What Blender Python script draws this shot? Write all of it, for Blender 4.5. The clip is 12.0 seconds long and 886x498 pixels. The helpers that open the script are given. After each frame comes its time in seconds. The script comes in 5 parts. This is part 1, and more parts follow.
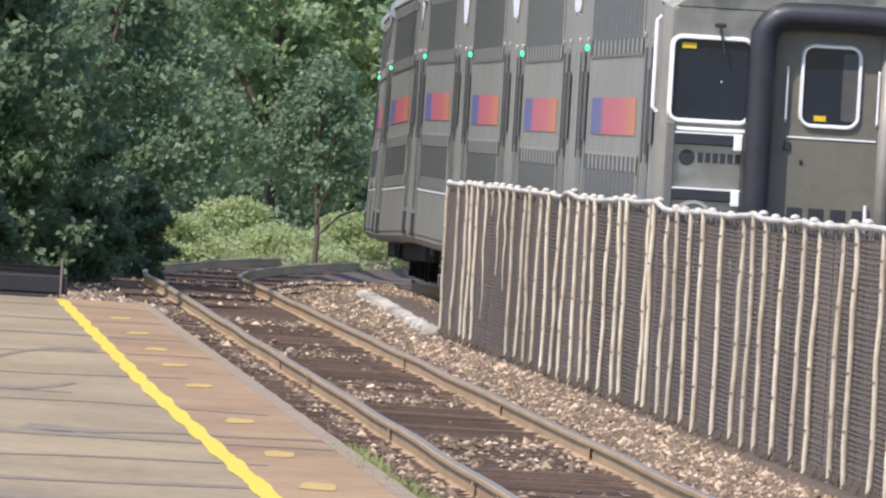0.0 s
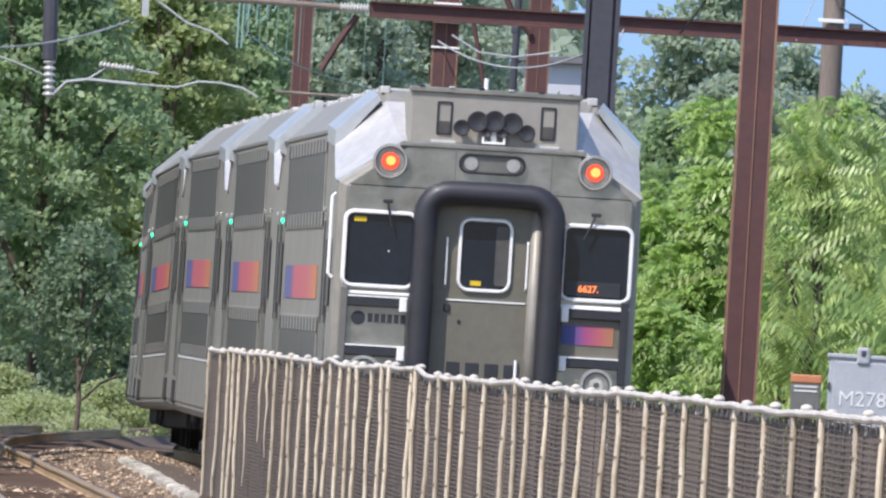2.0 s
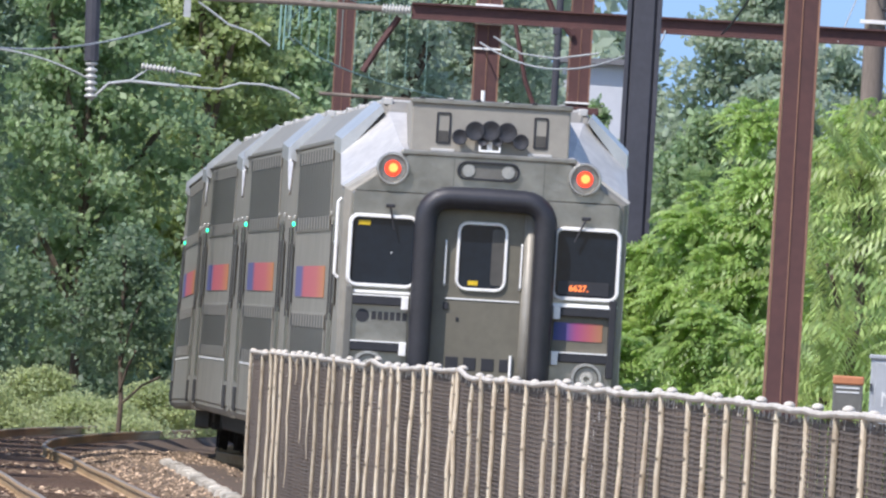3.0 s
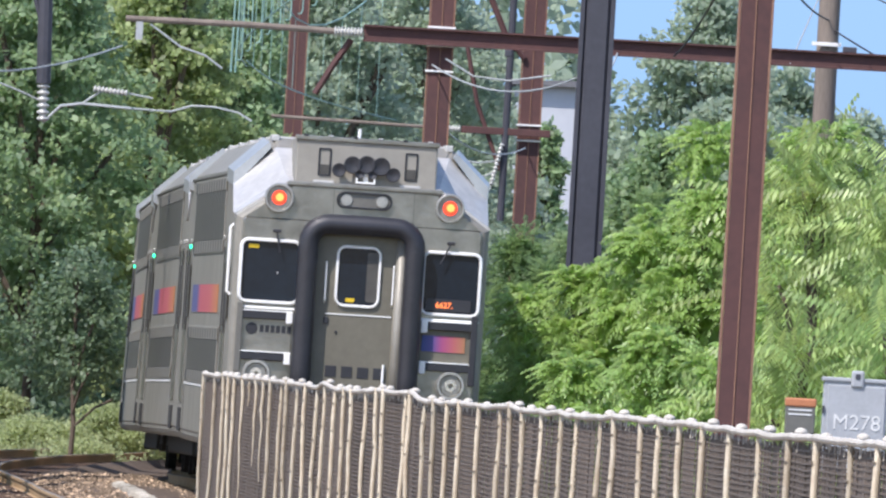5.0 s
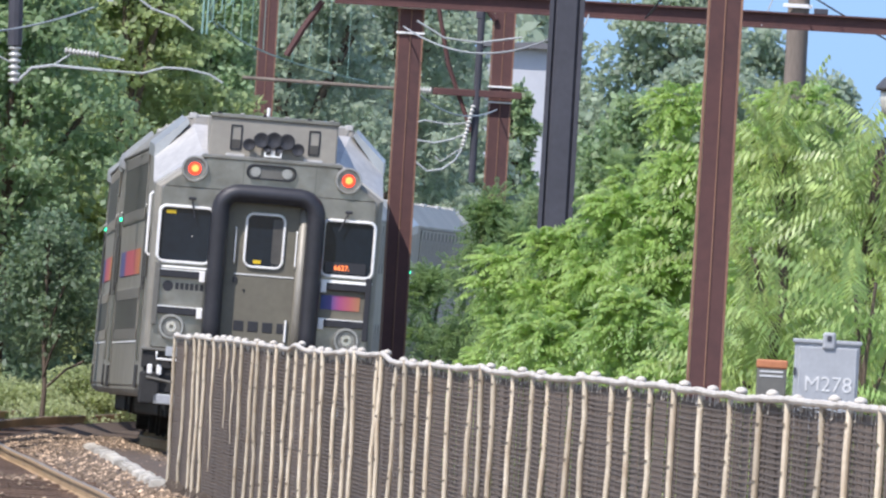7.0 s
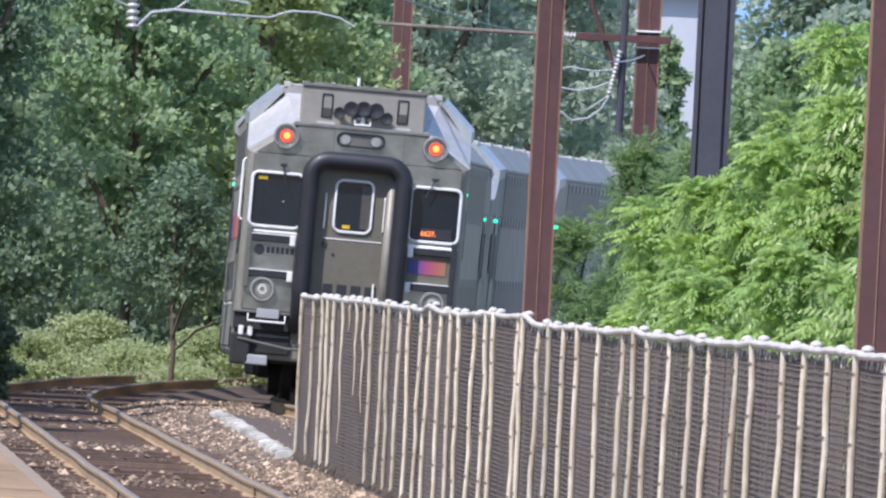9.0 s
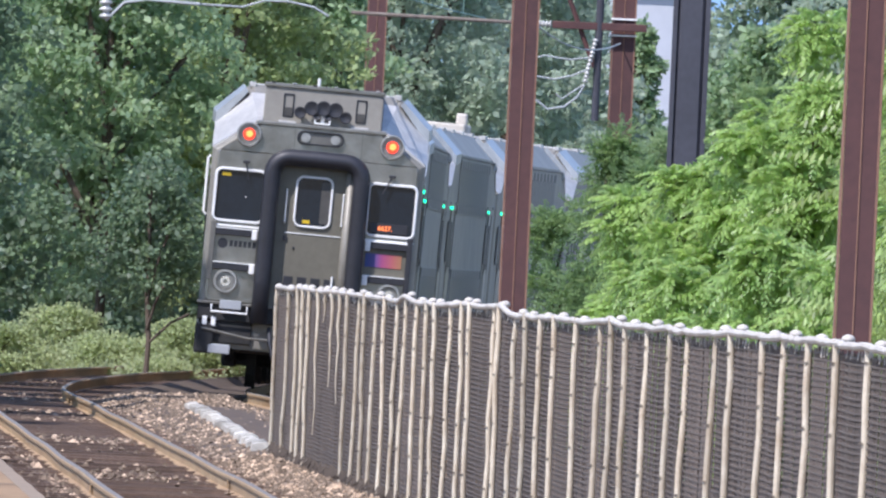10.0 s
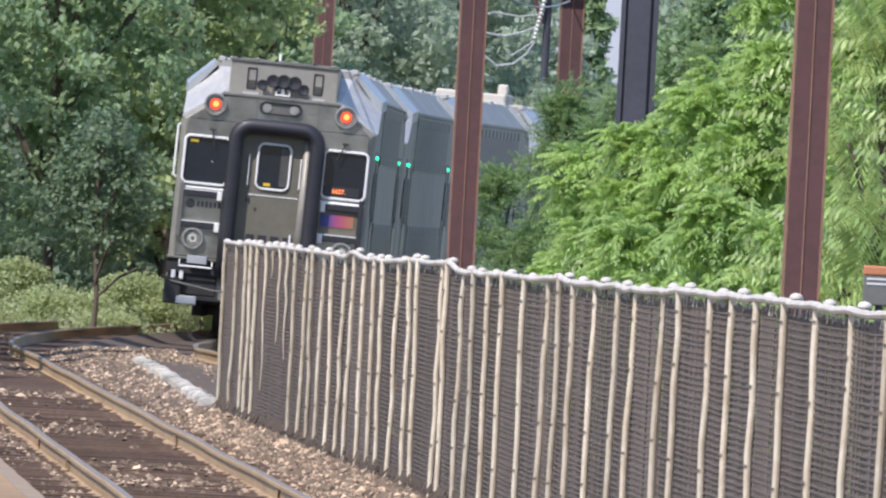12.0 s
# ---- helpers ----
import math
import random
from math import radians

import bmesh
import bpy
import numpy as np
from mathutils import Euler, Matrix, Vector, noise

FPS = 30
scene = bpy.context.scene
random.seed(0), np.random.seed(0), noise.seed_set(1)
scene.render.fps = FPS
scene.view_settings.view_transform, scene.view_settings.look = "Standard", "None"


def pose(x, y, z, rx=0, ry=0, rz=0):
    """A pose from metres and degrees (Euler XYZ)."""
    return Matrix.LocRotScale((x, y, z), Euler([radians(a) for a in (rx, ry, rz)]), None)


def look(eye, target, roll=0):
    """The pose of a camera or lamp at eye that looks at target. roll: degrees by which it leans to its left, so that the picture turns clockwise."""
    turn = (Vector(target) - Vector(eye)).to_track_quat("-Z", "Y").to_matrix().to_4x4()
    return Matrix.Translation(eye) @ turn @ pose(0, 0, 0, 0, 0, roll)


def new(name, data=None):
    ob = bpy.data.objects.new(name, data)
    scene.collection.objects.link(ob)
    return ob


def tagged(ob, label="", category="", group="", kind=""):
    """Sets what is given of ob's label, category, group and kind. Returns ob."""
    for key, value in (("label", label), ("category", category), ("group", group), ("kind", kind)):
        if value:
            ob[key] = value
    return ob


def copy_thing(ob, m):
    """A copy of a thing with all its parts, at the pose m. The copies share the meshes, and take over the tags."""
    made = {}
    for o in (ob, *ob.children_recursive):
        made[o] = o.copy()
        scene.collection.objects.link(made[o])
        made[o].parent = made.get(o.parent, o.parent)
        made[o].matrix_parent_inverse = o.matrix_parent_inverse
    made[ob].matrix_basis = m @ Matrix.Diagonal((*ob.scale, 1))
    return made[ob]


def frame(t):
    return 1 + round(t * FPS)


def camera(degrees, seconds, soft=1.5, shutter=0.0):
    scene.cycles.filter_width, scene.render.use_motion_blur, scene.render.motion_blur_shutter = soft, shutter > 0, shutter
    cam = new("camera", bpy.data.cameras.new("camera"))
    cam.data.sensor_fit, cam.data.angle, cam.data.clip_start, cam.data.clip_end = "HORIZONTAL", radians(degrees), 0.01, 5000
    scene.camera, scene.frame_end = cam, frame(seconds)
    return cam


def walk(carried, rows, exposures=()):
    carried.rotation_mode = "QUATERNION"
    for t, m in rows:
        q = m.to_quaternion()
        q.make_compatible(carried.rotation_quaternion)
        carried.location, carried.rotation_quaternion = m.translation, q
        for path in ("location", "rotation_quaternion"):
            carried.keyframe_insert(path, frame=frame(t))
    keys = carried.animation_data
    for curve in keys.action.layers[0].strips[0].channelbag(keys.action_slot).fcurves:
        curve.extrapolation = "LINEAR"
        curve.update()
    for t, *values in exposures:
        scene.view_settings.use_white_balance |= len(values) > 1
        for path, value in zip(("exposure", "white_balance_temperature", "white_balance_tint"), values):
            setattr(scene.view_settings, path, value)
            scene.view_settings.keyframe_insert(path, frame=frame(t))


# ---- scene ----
# World: z = 0 is the rail top of the near track, y runs away from the lens, x to the right.
LENS = 2.3034
cam = camera(LENS, 12.0, soft=2.3)
EYE = (0.0, 0.0, 2.35)
# seconds, metres to the right, metres forward, degrees of yaw to the right, degrees of pitch up, degrees of roll
PATH = [
    (0.0, 0.0, 0.0, 0.0017, -0.3043, 3.4), (0.5, 0.0, 0.0, 0.2008, -0.2430, 3.4), (1.0, 0.0, 0.0, 0.3766, -0.0353, 3.4),
    (1.5, 0.0, 0.0, 0.5238, 0.1052, 3.4), (2.0, 0.0, 0.0, 0.5946, 0.1657, 3.4), (2.5, 0.0, 0.0, 0.5400, 0.1738, 3.4),
    (2.7, 0.0, 0.0, 0.4932, 0.1654, 3.38), (4.3, 0.0, 0.0, 0.4990, 0.1612, 3.34), (4.5, 0.0, 0.0, 0.5393, 0.1832, 3.34),
    (5.0, 0.0, 0.0, 0.6062, 0.2285, 3.33), (5.5, 0.0, 0.0, 0.6326, 0.2912, 3.34), (6.0, 0.0, 0.0, 0.6595, 0.3412, 3.34),
    (6.5, 0.0, 0.0, 0.7177, 0.2598, 3.34), (7.0, 0.0, 0.0, 0.6863, 0.1335, 3.32), (7.5, 0.0, 0.0, 0.5690, 0.0270, 3.34),
    (7.7, 0.0, 0.3, 0.5200, -0.0172, 3.32), (9.3, 0.228, 19.6, 0.3134, 0.0097, 2.75), (9.5, 0.228, 19.6, 0.3348, 0.0152, 2.65),
    (10.0, 0.228, 19.6, 0.3763, -0.0240, 2.65), (10.5, 0.228, 19.6, 0.4185, -0.1423, 2.66), (11.0, 0.228, 19.6, 0.4204, -0.2564, 2.5),
    (11.5, 0.228, 19.6, 0.4168, -0.1853, 2.8), (12.0, 0.228, 19.6, 0.5157, -0.1310, 3.0),
]


def sight(side, fwd, yaw, pitch, roll):
    eye = Vector((EYE[0] + side, EYE[1] + fwd, EYE[2]))
    way = Vector((math.tan(radians(yaw)), 1.0, math.tan(radians(pitch))))
    return look(eye, eye + way * 100, roll)


walk(cam, [(t, sight(*p)) for t, *p in PATH], exposures=[
    (0, 0.48, 6260, 16.5), (0.5, 0.34, 6260, 16.5), (1.0, 0.39, 6250, 16.5), (2.0, 0.43, 6240, 16.5), (4.5, 0.48, 6210, 16.5), (7.5, 0.48, 6200, 16.5),
    (9.5, 0.49, 5850, 19.0), (10.5, 0.48, 5860, 19.0), (11.0, 0.45, 5930, 18.5), (11.5, 0.37, 6000, 18.0), (12, 0.43, 6130, 17.0)])

# ---- light ----
SUN_WAY = Vector((-0.42, -0.47, 0.84)).normalized()
world = bpy.data.worlds.new("sky")
scene.world = world
world.use_nodes = True
wn = world.node_tree
sky = wn.nodes.new("ShaderNodeTexSky")
sky.sky_type = "NISHITA"
sky.sun_disc = False
sky.sun_elevation = math.asin(SUN_WAY.z)
sky.sun_rotation = math.atan2(SUN_WAY.x, SUN_WAY.y)
sky.air_density, sky.dust_density, sky.ozone_density = 1.0, 0.6, 2.0
bg = wn.nodes["Background"]
bg.inputs["Strength"].default_value = 0.15
wn.links.new(sky.outputs[0], bg.inputs["Color"])
sun = new("sun", bpy.data.lights.new("sun", "SUN"))
sun.data.energy, sun.data.angle, sun.data.color = 3.8, radians(0.53), (1.0, 0.95, 0.86)
sun.matrix_basis = look(SUN_WAY * 50, (0, 0, 0))
tagged(sun, kind="structure")


# ---- materials ----
def material(name, base, rough=0.6, metal=0.0, second=None, scale=4.0, detail=6.0, bump=0.0, bump_scale=None,
             fine=None, spread=0.0, whole=False, stretch=None, emit=None, power=0.0, clear=0.0, spec=0.5, skew=None):
    """base and second colours mixed by noise at two sizes; spread: brightness change from piece to piece."""
    m = bpy.data.materials.new(name)
    m.use_nodes = True
    nt = m.node_tree
    b = nt.nodes["Principled BSDF"]
    b.inputs["Roughness"].default_value = rough
    b.inputs["Metallic"].default_value = metal
    b.inputs["Specular IOR Level"].default_value = spec
    second = second or tuple(c * 0.72 for c in base)
    tc = nt.nodes.new("ShaderNodeTexCoord")
    mp = nt.nodes.new("ShaderNodeMapping")
    nt.links.new(tc.outputs["Object"], mp.inputs["Vector"])
    if stretch:
        mp.inputs["Scale"].default_value = stretch
    n1 = nt.nodes.new("ShaderNodeTexNoise")
    n1.inputs["Scale"].default_value, n1.inputs["Detail"].default_value = scale, detail
    n1.inputs["Roughness"].default_value = 0.62
    n2 = nt.nodes.new("ShaderNodeTexNoise")
    n2.inputs["Scale"].default_value, n2.inputs["Detail"].default_value = fine or scale * 9, 4
    for n in (n1, n2):
        nt.links.new(mp.outputs[0], n.inputs["Vector"])
    add = nt.nodes.new("ShaderNodeMath")
    add.operation = "MULTIPLY_ADD"
    nt.links.new(n2.outputs[0], add.inputs[0])
    add.inputs[1].default_value = 0.5
    nt.links.new(n1.outputs[0], add.inputs[2])
    ramp = nt.nodes.new("ShaderNodeValToRGB")
    ramp.color_ramp.elements[0].position, ramp.color_ramp.elements[1].position = 0.5, 1.0
    ramp.color_ramp.elements[0].color, ramp.color_ramp.elements[1].color = (*second, 1), (*base, 1)
    nt.links.new(add.outputs[0], ramp.inputs[0])
    out = ramp.outputs[0]
    if spread:
        oi = nt.nodes.new("ShaderNodeObjectInfo")
        ge = nt.nodes.new("ShaderNodeNewGeometry")
        ad = nt.nodes.new("ShaderNodeMath")
        nt.links.new(oi.outputs["Random"], ad.inputs[0])
        nt.links.new(ge.outputs["Random Per Island"], ad.inputs[1])
        fr = nt.nodes.new("ShaderNodeMath")
        fr.operation = "FRACT"
        nt.links.new(ad.outputs[0], fr.inputs[0])
        mr = nt.nodes.new("ShaderNodeMapRange")
        mr.inputs["To Min"].default_value, mr.inputs["To Max"].default_value = 1 - spread, 1 + spread
        pick = oi.outputs["Random"] if whole else fr.outputs[0]
        if skew:
            pw = nt.nodes.new("ShaderNodeMath")
            pw.operation = "POWER"
            nt.links.new(pick, pw.inputs[0])
            pw.inputs[1].default_value = skew
            pick = pw.outputs[0]
            mr.inputs["To Max"].default_value = 1 + spread * skew
        nt.links.new(pick, mr.inputs["Value"])
        mul = nt.nodes.new("ShaderNodeVectorMath")
        mul.operation = "SCALE"
        nt.links.new(out, mul.inputs[0])
        nt.links.new(mr.outputs[0], mul.inputs["Scale"])
        out = mul.outputs[0]
    nt.links.new(out, b.inputs["Base Color"])
    if bump:
        bp = nt.nodes.new("ShaderNodeBump")
        bp.inputs["Strength"].default_value = bump
        bp.inputs["Distance"].default_value = 0.02
        nt.links.new(add.outputs[0], bp.inputs["Height"])
        nt.links.new(bp.outputs[0], b.inputs["Normal"])
    if emit:
        b.inputs["Emission Color"].default_value = (*emit, 1)
        b.inputs["Emission Strength"].default_value = power
    if clear:
        b.inputs["Coat Weight"].default_value = clear
    return m


def leaf_material(name, base, second, through_colour, weight=0.35, spread=0.45, rough=0.5):
    m = material(name, base, rough, 0.0, second, scale=1.1, fine=9.0, spread=spread)
    nt = m.node_tree
    b = nt.nodes["Principled BSDF"]
    tr = nt.nodes.new("ShaderNodeBsdfTranslucent")
    tr.inputs["Color"].default_value = (*through_colour, 1)
    mix = nt.nodes.new("ShaderNodeMixShader")
    mix.inputs[0].default_value = weight
    o = nt.nodes["Material Output"]
    nt.links.new(b.outputs[0], mix.inputs[1])
    nt.links.new(tr.outputs[0], mix.inputs[2])
    nt.links.new(mix.outputs[0], o.inputs["Surface"])
    return m


def gradient(name, axis, stops):
    """A smooth run of vinyl colours along one axis of its panel."""
    m = material(name, (0.5, 0.5, 0.5), 0.5)
    nt = m.node_tree
    tc, sp, rp = (nt.nodes.new(k) for k in ("ShaderNodeTexCoord", "ShaderNodeSeparateXYZ", "ShaderNodeValToRGB"))
    nt.links.new(tc.outputs["Generated"], sp.inputs[0])
    nt.links.new(sp.outputs[axis], rp.inputs[0])
    rp.color_ramp.elements[0].position, rp.color_ramp.elements[1].position = stops[0][0], stops[-1][0]
    rp.color_ramp.elements[0].color, rp.color_ramp.elements[1].color = (*stops[0][1], 1), (*stops[-1][1], 1)
    for at, colour in stops[1:-1]:
        rp.color_ramp.elements.new(at).color = (*colour, 1)
    nt.links.new(rp.outputs[0], nt.nodes["Principled BSDF"].inputs["Base Color"])
    return m


M = {}
M["soil"] = material("soil", (0.101, 0.0858, 0.0663), 0.95, second=(0.0468, 0.0429, 0.0312), scale=0.6, bump=0.5)
# darkened base stands in for tree shade on the far bed
M["ballast_bed"] = material("ballast_bed", (0.15, 0.107, 0.074), 0.95, second=(0.0576, 0.0414, 0.03), scale=3, fine=16, bump=0.8)
M["stone"] = material("stone", (0.342, 0.255, 0.175), 0.9, second=(0.186, 0.13, 0.0847), scale=7, bump=0.3, spread=0.42, skew=4.0)
M["asphalt"] = material("asphalt", (0.385, 0.3, 0.179), 0.9, second=(0.22, 0.168, 0.106), scale=0.35, fine=7, bump=0.25, stretch=(1, 0.25, 1), spec=0.2)
M["concrete"] = material("concrete", (0.356, 0.272, 0.184), 0.9, second=(0.216, 0.161, 0.11), scale=1.5, bump=0.3)
M["dark_streak"] = material("dark_streak", (0.175, 0.135, 0.098), 0.9, second=(0.27, 0.21, 0.142), scale=1.5, fine=6)
M["yellow_paint"] = material("yellow_paint", (0.78, 0.57, 0.04), 0.7, second=(0.64, 0.44, 0.05), scale=2, fine=14)
M["worn_yellow"] = material("worn_yellow", (0.60, 0.39, 0.08), 0.8, second=(0.36, 0.26, 0.12), scale=5, fine=25)
M["rail_steel"] = material("rail_steel", (0.455, 0.317, 0.168), 0.7, 0.05, second=(0.315, 0.204, 0.108), scale=1.2, bump=0.15, stretch=(1, 0.3, 1))
M["rail_head"] = material("rail_head", (0.27, 0.24, 0.20), 0.6, 0.1, second=(0.19, 0.165, 0.138), scale=2)
M["tie_wood"] = material("tie_wood", (0.154, 0.0986, 0.0657), 0.9, second=(0.072, 0.0448, 0.0304), scale=5, bump=0.5, spread=0.35)
M["fence_mesh"] = material("fence_mesh", (0.18, 0.144, 0.117), 0.8, second=(0.115, 0.094, 0.078), scale=0.9, fine=5, spread=0.24, whole=True, spec=0.2)
M["fence_wire"] = material("fence_wire", (0.18, 0.145, 0.118), 0.7, 0.0, second=(0.125, 0.102, 0.084), scale=3, spec=0.2)
M["cream_post"] = material("cream_post", (0.69, 0.62, 0.485), 0.6, second=(0.44, 0.355, 0.25), scale=2.2, fine=12, spread=0.22, spec=0.3)
M["white_rail"] = material("white_rail", (0.66, 0.61, 0.53), 0.6, second=(0.47, 0.425, 0.36), scale=3, spec=0.25)
M["rust_steel"] = material("rust_steel", (0.122, 0.053, 0.046), 0.75, second=(0.072, 0.035, 0.033), scale=1.2, fine=11, bump=0.2)
M["lit_pale_rust"] = material("lit_pale_rust", (0.33, 0.18, 0.115), 0.75, second=(0.20, 0.105, 0.068), scale=1.5)
# steel colour lifted and blued to carry the distance haze
M["dark_steel"] = material("dark_steel", (0.07, 0.07, 0.085), 0.6, second=(0.045, 0.045, 0.055), scale=1.5)
M["grey_wood"] = material("grey_wood", (0.265, 0.218, 0.179), 0.9, second=(0.156, 0.129, 0.105), scale=3, bump=0.4, stretch=(1, 1, 0.2))
M["stainless"] = material("stainless", (0.38, 0.36, 0.315), 0.3, 0.7, second=(0.205, 0.195, 0.165), scale=1.6, fine=5, bump=0.4)
M["hood_tan"] = material("hood_tan", (0.36, 0.335, 0.285), 0.5, 0.15, second=(0.29, 0.27, 0.23), scale=1.6, fine=12)
M["lamp_rim"] = material("lamp_rim", (0.58, 0.56, 0.52), 0.3, 0.6, second=(0.36, 0.35, 0.32), scale=6)
M["lamp_bowl"] = material("lamp_bowl", (0.40, 0.38, 0.34), 0.32, 0.6, second=(0.22, 0.21, 0.185), scale=9)
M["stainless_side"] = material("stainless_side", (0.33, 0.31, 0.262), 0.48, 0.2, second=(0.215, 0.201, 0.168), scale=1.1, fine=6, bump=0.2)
# roof metal coloured paler than the sides, as if the sun lit it
M["sunlit_roof"] = material("sunlit_roof", (0.66, 0.64, 0.60), 0.38, 0.3, second=(0.47, 0.455, 0.43), scale=1.0, fine=8, spec=0.4)
# faint blue put into the plate colour for reflected sky
M["sky_tint_metal"] = material("sky_tint_metal", (0.52, 0.54, 0.54), 0.35, 0.4, second=(0.38, 0.395, 0.40), scale=1.2, fine=8)
M["window_band"] = material("window_band", (0.108, 0.101, 0.09), 0.4, 0.0, second=(0.062, 0.059, 0.054), scale=1.6, fine=5, spec=0.35, bump=0.15)
M["glass_dark"] = material("glass_dark", (0.013, 0.021, 0.034), 0.1, 0.0, scale=1.5, second=(0.008, 0.012, 0.02), spec=0.3)
M["window_trim"] = material("window_trim", (0.95, 0.94, 0.9), 0.45, 0.0, second=(0.8, 0.79, 0.76), scale=4)
M["black_rubber"] = material("black_rubber", (0.031, 0.031, 0.038), 0.5, second=(0.018, 0.018, 0.022), scale=3, clear=0.12)
M["dark_under"] = material("dark_under", (0.035, 0.034, 0.033), 0.75, second=(0.018, 0.018, 0.018), scale=3)
M["panel_grey"] = material("panel_grey", (0.211, 0.203, 0.176), 0.5, 0.35, second=(0.156, 0.148, 0.129), scale=2)
M["red_glow"] = material("red_glow", (0.8, 0.08, 0.03), 0.3, emit=(1.0, 0.05, 0.015), power=0.9)
M["amber_glow"] = material("amber_glow", (1.0, 0.35, 0.1), 0.3, emit=(1.0, 0.20, 0.03), power=1.9)
M["green_glow"] = material("green_glow", (0.05, 0.9, 0.5), 0.3, emit=(0.02, 1.0, 0.42), power=1.8)
M["sign_glow"] = material("sign_glow", (1.0, 0.3, 0.08), 0.4, emit=(1.0, 0.20, 0.05), power=1.0)
M["lamp_glass"] = material("lamp_glass", (0.75, 0.75, 0.72), 0.12, 0.6, second=(0.5, 0.5, 0.5), scale=12)
M["end_vinyl"] = gradient("end_vinyl", "X", ((0.0, (0.045, 0.075, 0.24)), (0.25, (0.09, 0.075, 0.25)), (0.48, (0.36, 0.075, 0.19)), (0.75, (0.44, 0.12, 0.12)), (1.0, (0.40, 0.19, 0.09))))
M["side_vinyl"] = gradient("side_vinyl", "Y", ((0.0, (0.52, 0.21, 0.08)), (0.16, (0.53, 0.17, 0.10)), (0.30, (0.52, 0.12, 0.13)), (0.70, (0.48, 0.10, 0.13)), (0.80, (0.11, 0.11, 0.26)), (1.0, (0.09, 0.10, 0.26))))
M["tie_grey"] = material("tie_grey", (0.27, 0.235, 0.19), 0.7, second=(0.16, 0.135, 0.11), scale=5)
M["sticker"] = material("sticker", (0.8, 0.55, 0.02), 0.5, scale=6)
M["decal_dark"] = material("decal_dark", (0.035, 0.035, 0.04), 0.5, scale=6)
M["door_tan"] = material("door_tan", (0.185, 0.170, 0.127), 0.55, 0.1, second=(0.135, 0.124, 0.094), scale=1.6, fine=12)
M["box_grey"] = material("box_grey", (0.46, 0.475, 0.49), 0.5, 0.1, second=(0.38, 0.39, 0.40), scale=3)
M["pale_lid"] = material("pale_lid", (0.68, 0.64, 0.55), 0.85, second=(0.36, 0.32, 0.26), scale=5, fine=14, bump=0.4, spread=0.3)
M["chalk"] = material("chalk", (0.8, 0.8, 0.78), 0.9, scale=9)
M["orange_cap"] = material("orange_cap", (0.562, 0.226, 0.101), 0.6, second=(0.452, 0.172, 0.078), scale=5)
M["insulator"] = material("insulator", (0.562, 0.554, 0.515), 0.3, scale=5)
M["copper_wire"] = material("copper_wire", (0.30, 0.50, 0.44), 0.6, second=(0.22, 0.36, 0.32), scale=2)
M["grey_wire"] = material("grey_wire", (0.48, 0.50, 0.50), 0.5, second=(0.36, 0.38, 0.38), scale=2)
M["black_wire"] = material("black_wire", (0.03, 0.03, 0.035), 0.6, scale=2)
M["white_wall"] = material("white_wall", (0.577, 0.593, 0.624), 0.8, second=(0.499, 0.515, 0.546), scale=0.5)
M["shingle"] = material("shingle", (0.2, 0.2, 0.21), 0.9, scale=2, bump=0.3)
M["lamp_head"] = material("lamp_head", (0.085, 0.088, 0.095), 0.45, scale=3)
M["frosted"] = material("frosted", (0.62, 0.62, 0.55), 0.3, scale=4)
M["bark"] = material("bark", (0.16, 0.12, 0.09), 0.95, second=(0.08, 0.06, 0.045), scale=4, bump=0.6)
# dark second tones imitate shaded gaps between sunlit clumps, bluish for haze
M["leaf_dark"] = leaf_material("leaf_dark", (0.22, 0.29, 0.15), (0.092, 0.146, 0.112), (0.34, 0.45, 0.24), 0.5, spread=0.55)
M["leaf_mid"] = leaf_material("leaf_mid", (0.34, 0.43, 0.21), (0.155, 0.24, 0.17), (0.48, 0.62, 0.31), 0.52, spread=0.5)
M["leaf_olive"] = leaf_material("leaf_olive", (0.40, 0.46, 0.19), (0.16, 0.23, 0.12), (0.56, 0.65, 0.27), 0.5, spread=0.5)
# far leaves paled and greyed in colour to stand in for haze
M["leaf_haze"] = leaf_material("leaf_haze", (0.43, 0.50, 0.36), (0.25, 0.33, 0.27), (0.55, 0.63, 0.45), 0.58)
M["leaf_bright"] = leaf_material("leaf_bright", (0.41, 0.54, 0.17), (0.17, 0.30, 0.11), (0.60, 0.76, 0.25), 0.5, rough=0.4)
M["leaf_lime"] = leaf_material("leaf_lime", (0.48, 0.58, 0.22), (0.18, 0.29, 0.09), (0.56, 0.67, 0.21), 0.4, rough=0.42, spread=0.55)
M["leaf_yew"] = leaf_material("leaf_yew", (0.23, 0.33, 0.14), (0.13, 0.21, 0.10), (0.40, 0.55, 0.21), 0.48)
M["grass"] = leaf_material("grass", (0.43, 0.45, 0.15), (0.29, 0.34, 0.12), (0.62, 0.64, 0.25), 0.5)
M["leaf_pale"] = leaf_material("leaf_pale", (0.47, 0.52, 0.25), (0.29, 0.35, 0.19), (0.62, 0.68, 0.33), 0.5, spread=0.35)
M["red_asphalt"] = material("red_asphalt", (0.408, 0.275, 0.155), 0.9, second=(0.233, 0.153, 0.09), scale=0.5, fine=6, bump=0.25, stretch=(1, 0.3, 1), spec=0.2)
M["sky_glow"] = material("sky_glow", (0.0, 0.0, 0.0), 1.0, second=(0.0, 0.0, 0.0), emit=(0.40, 0.66, 1.0), power=0.72, scale=0.002, spec=0.0)


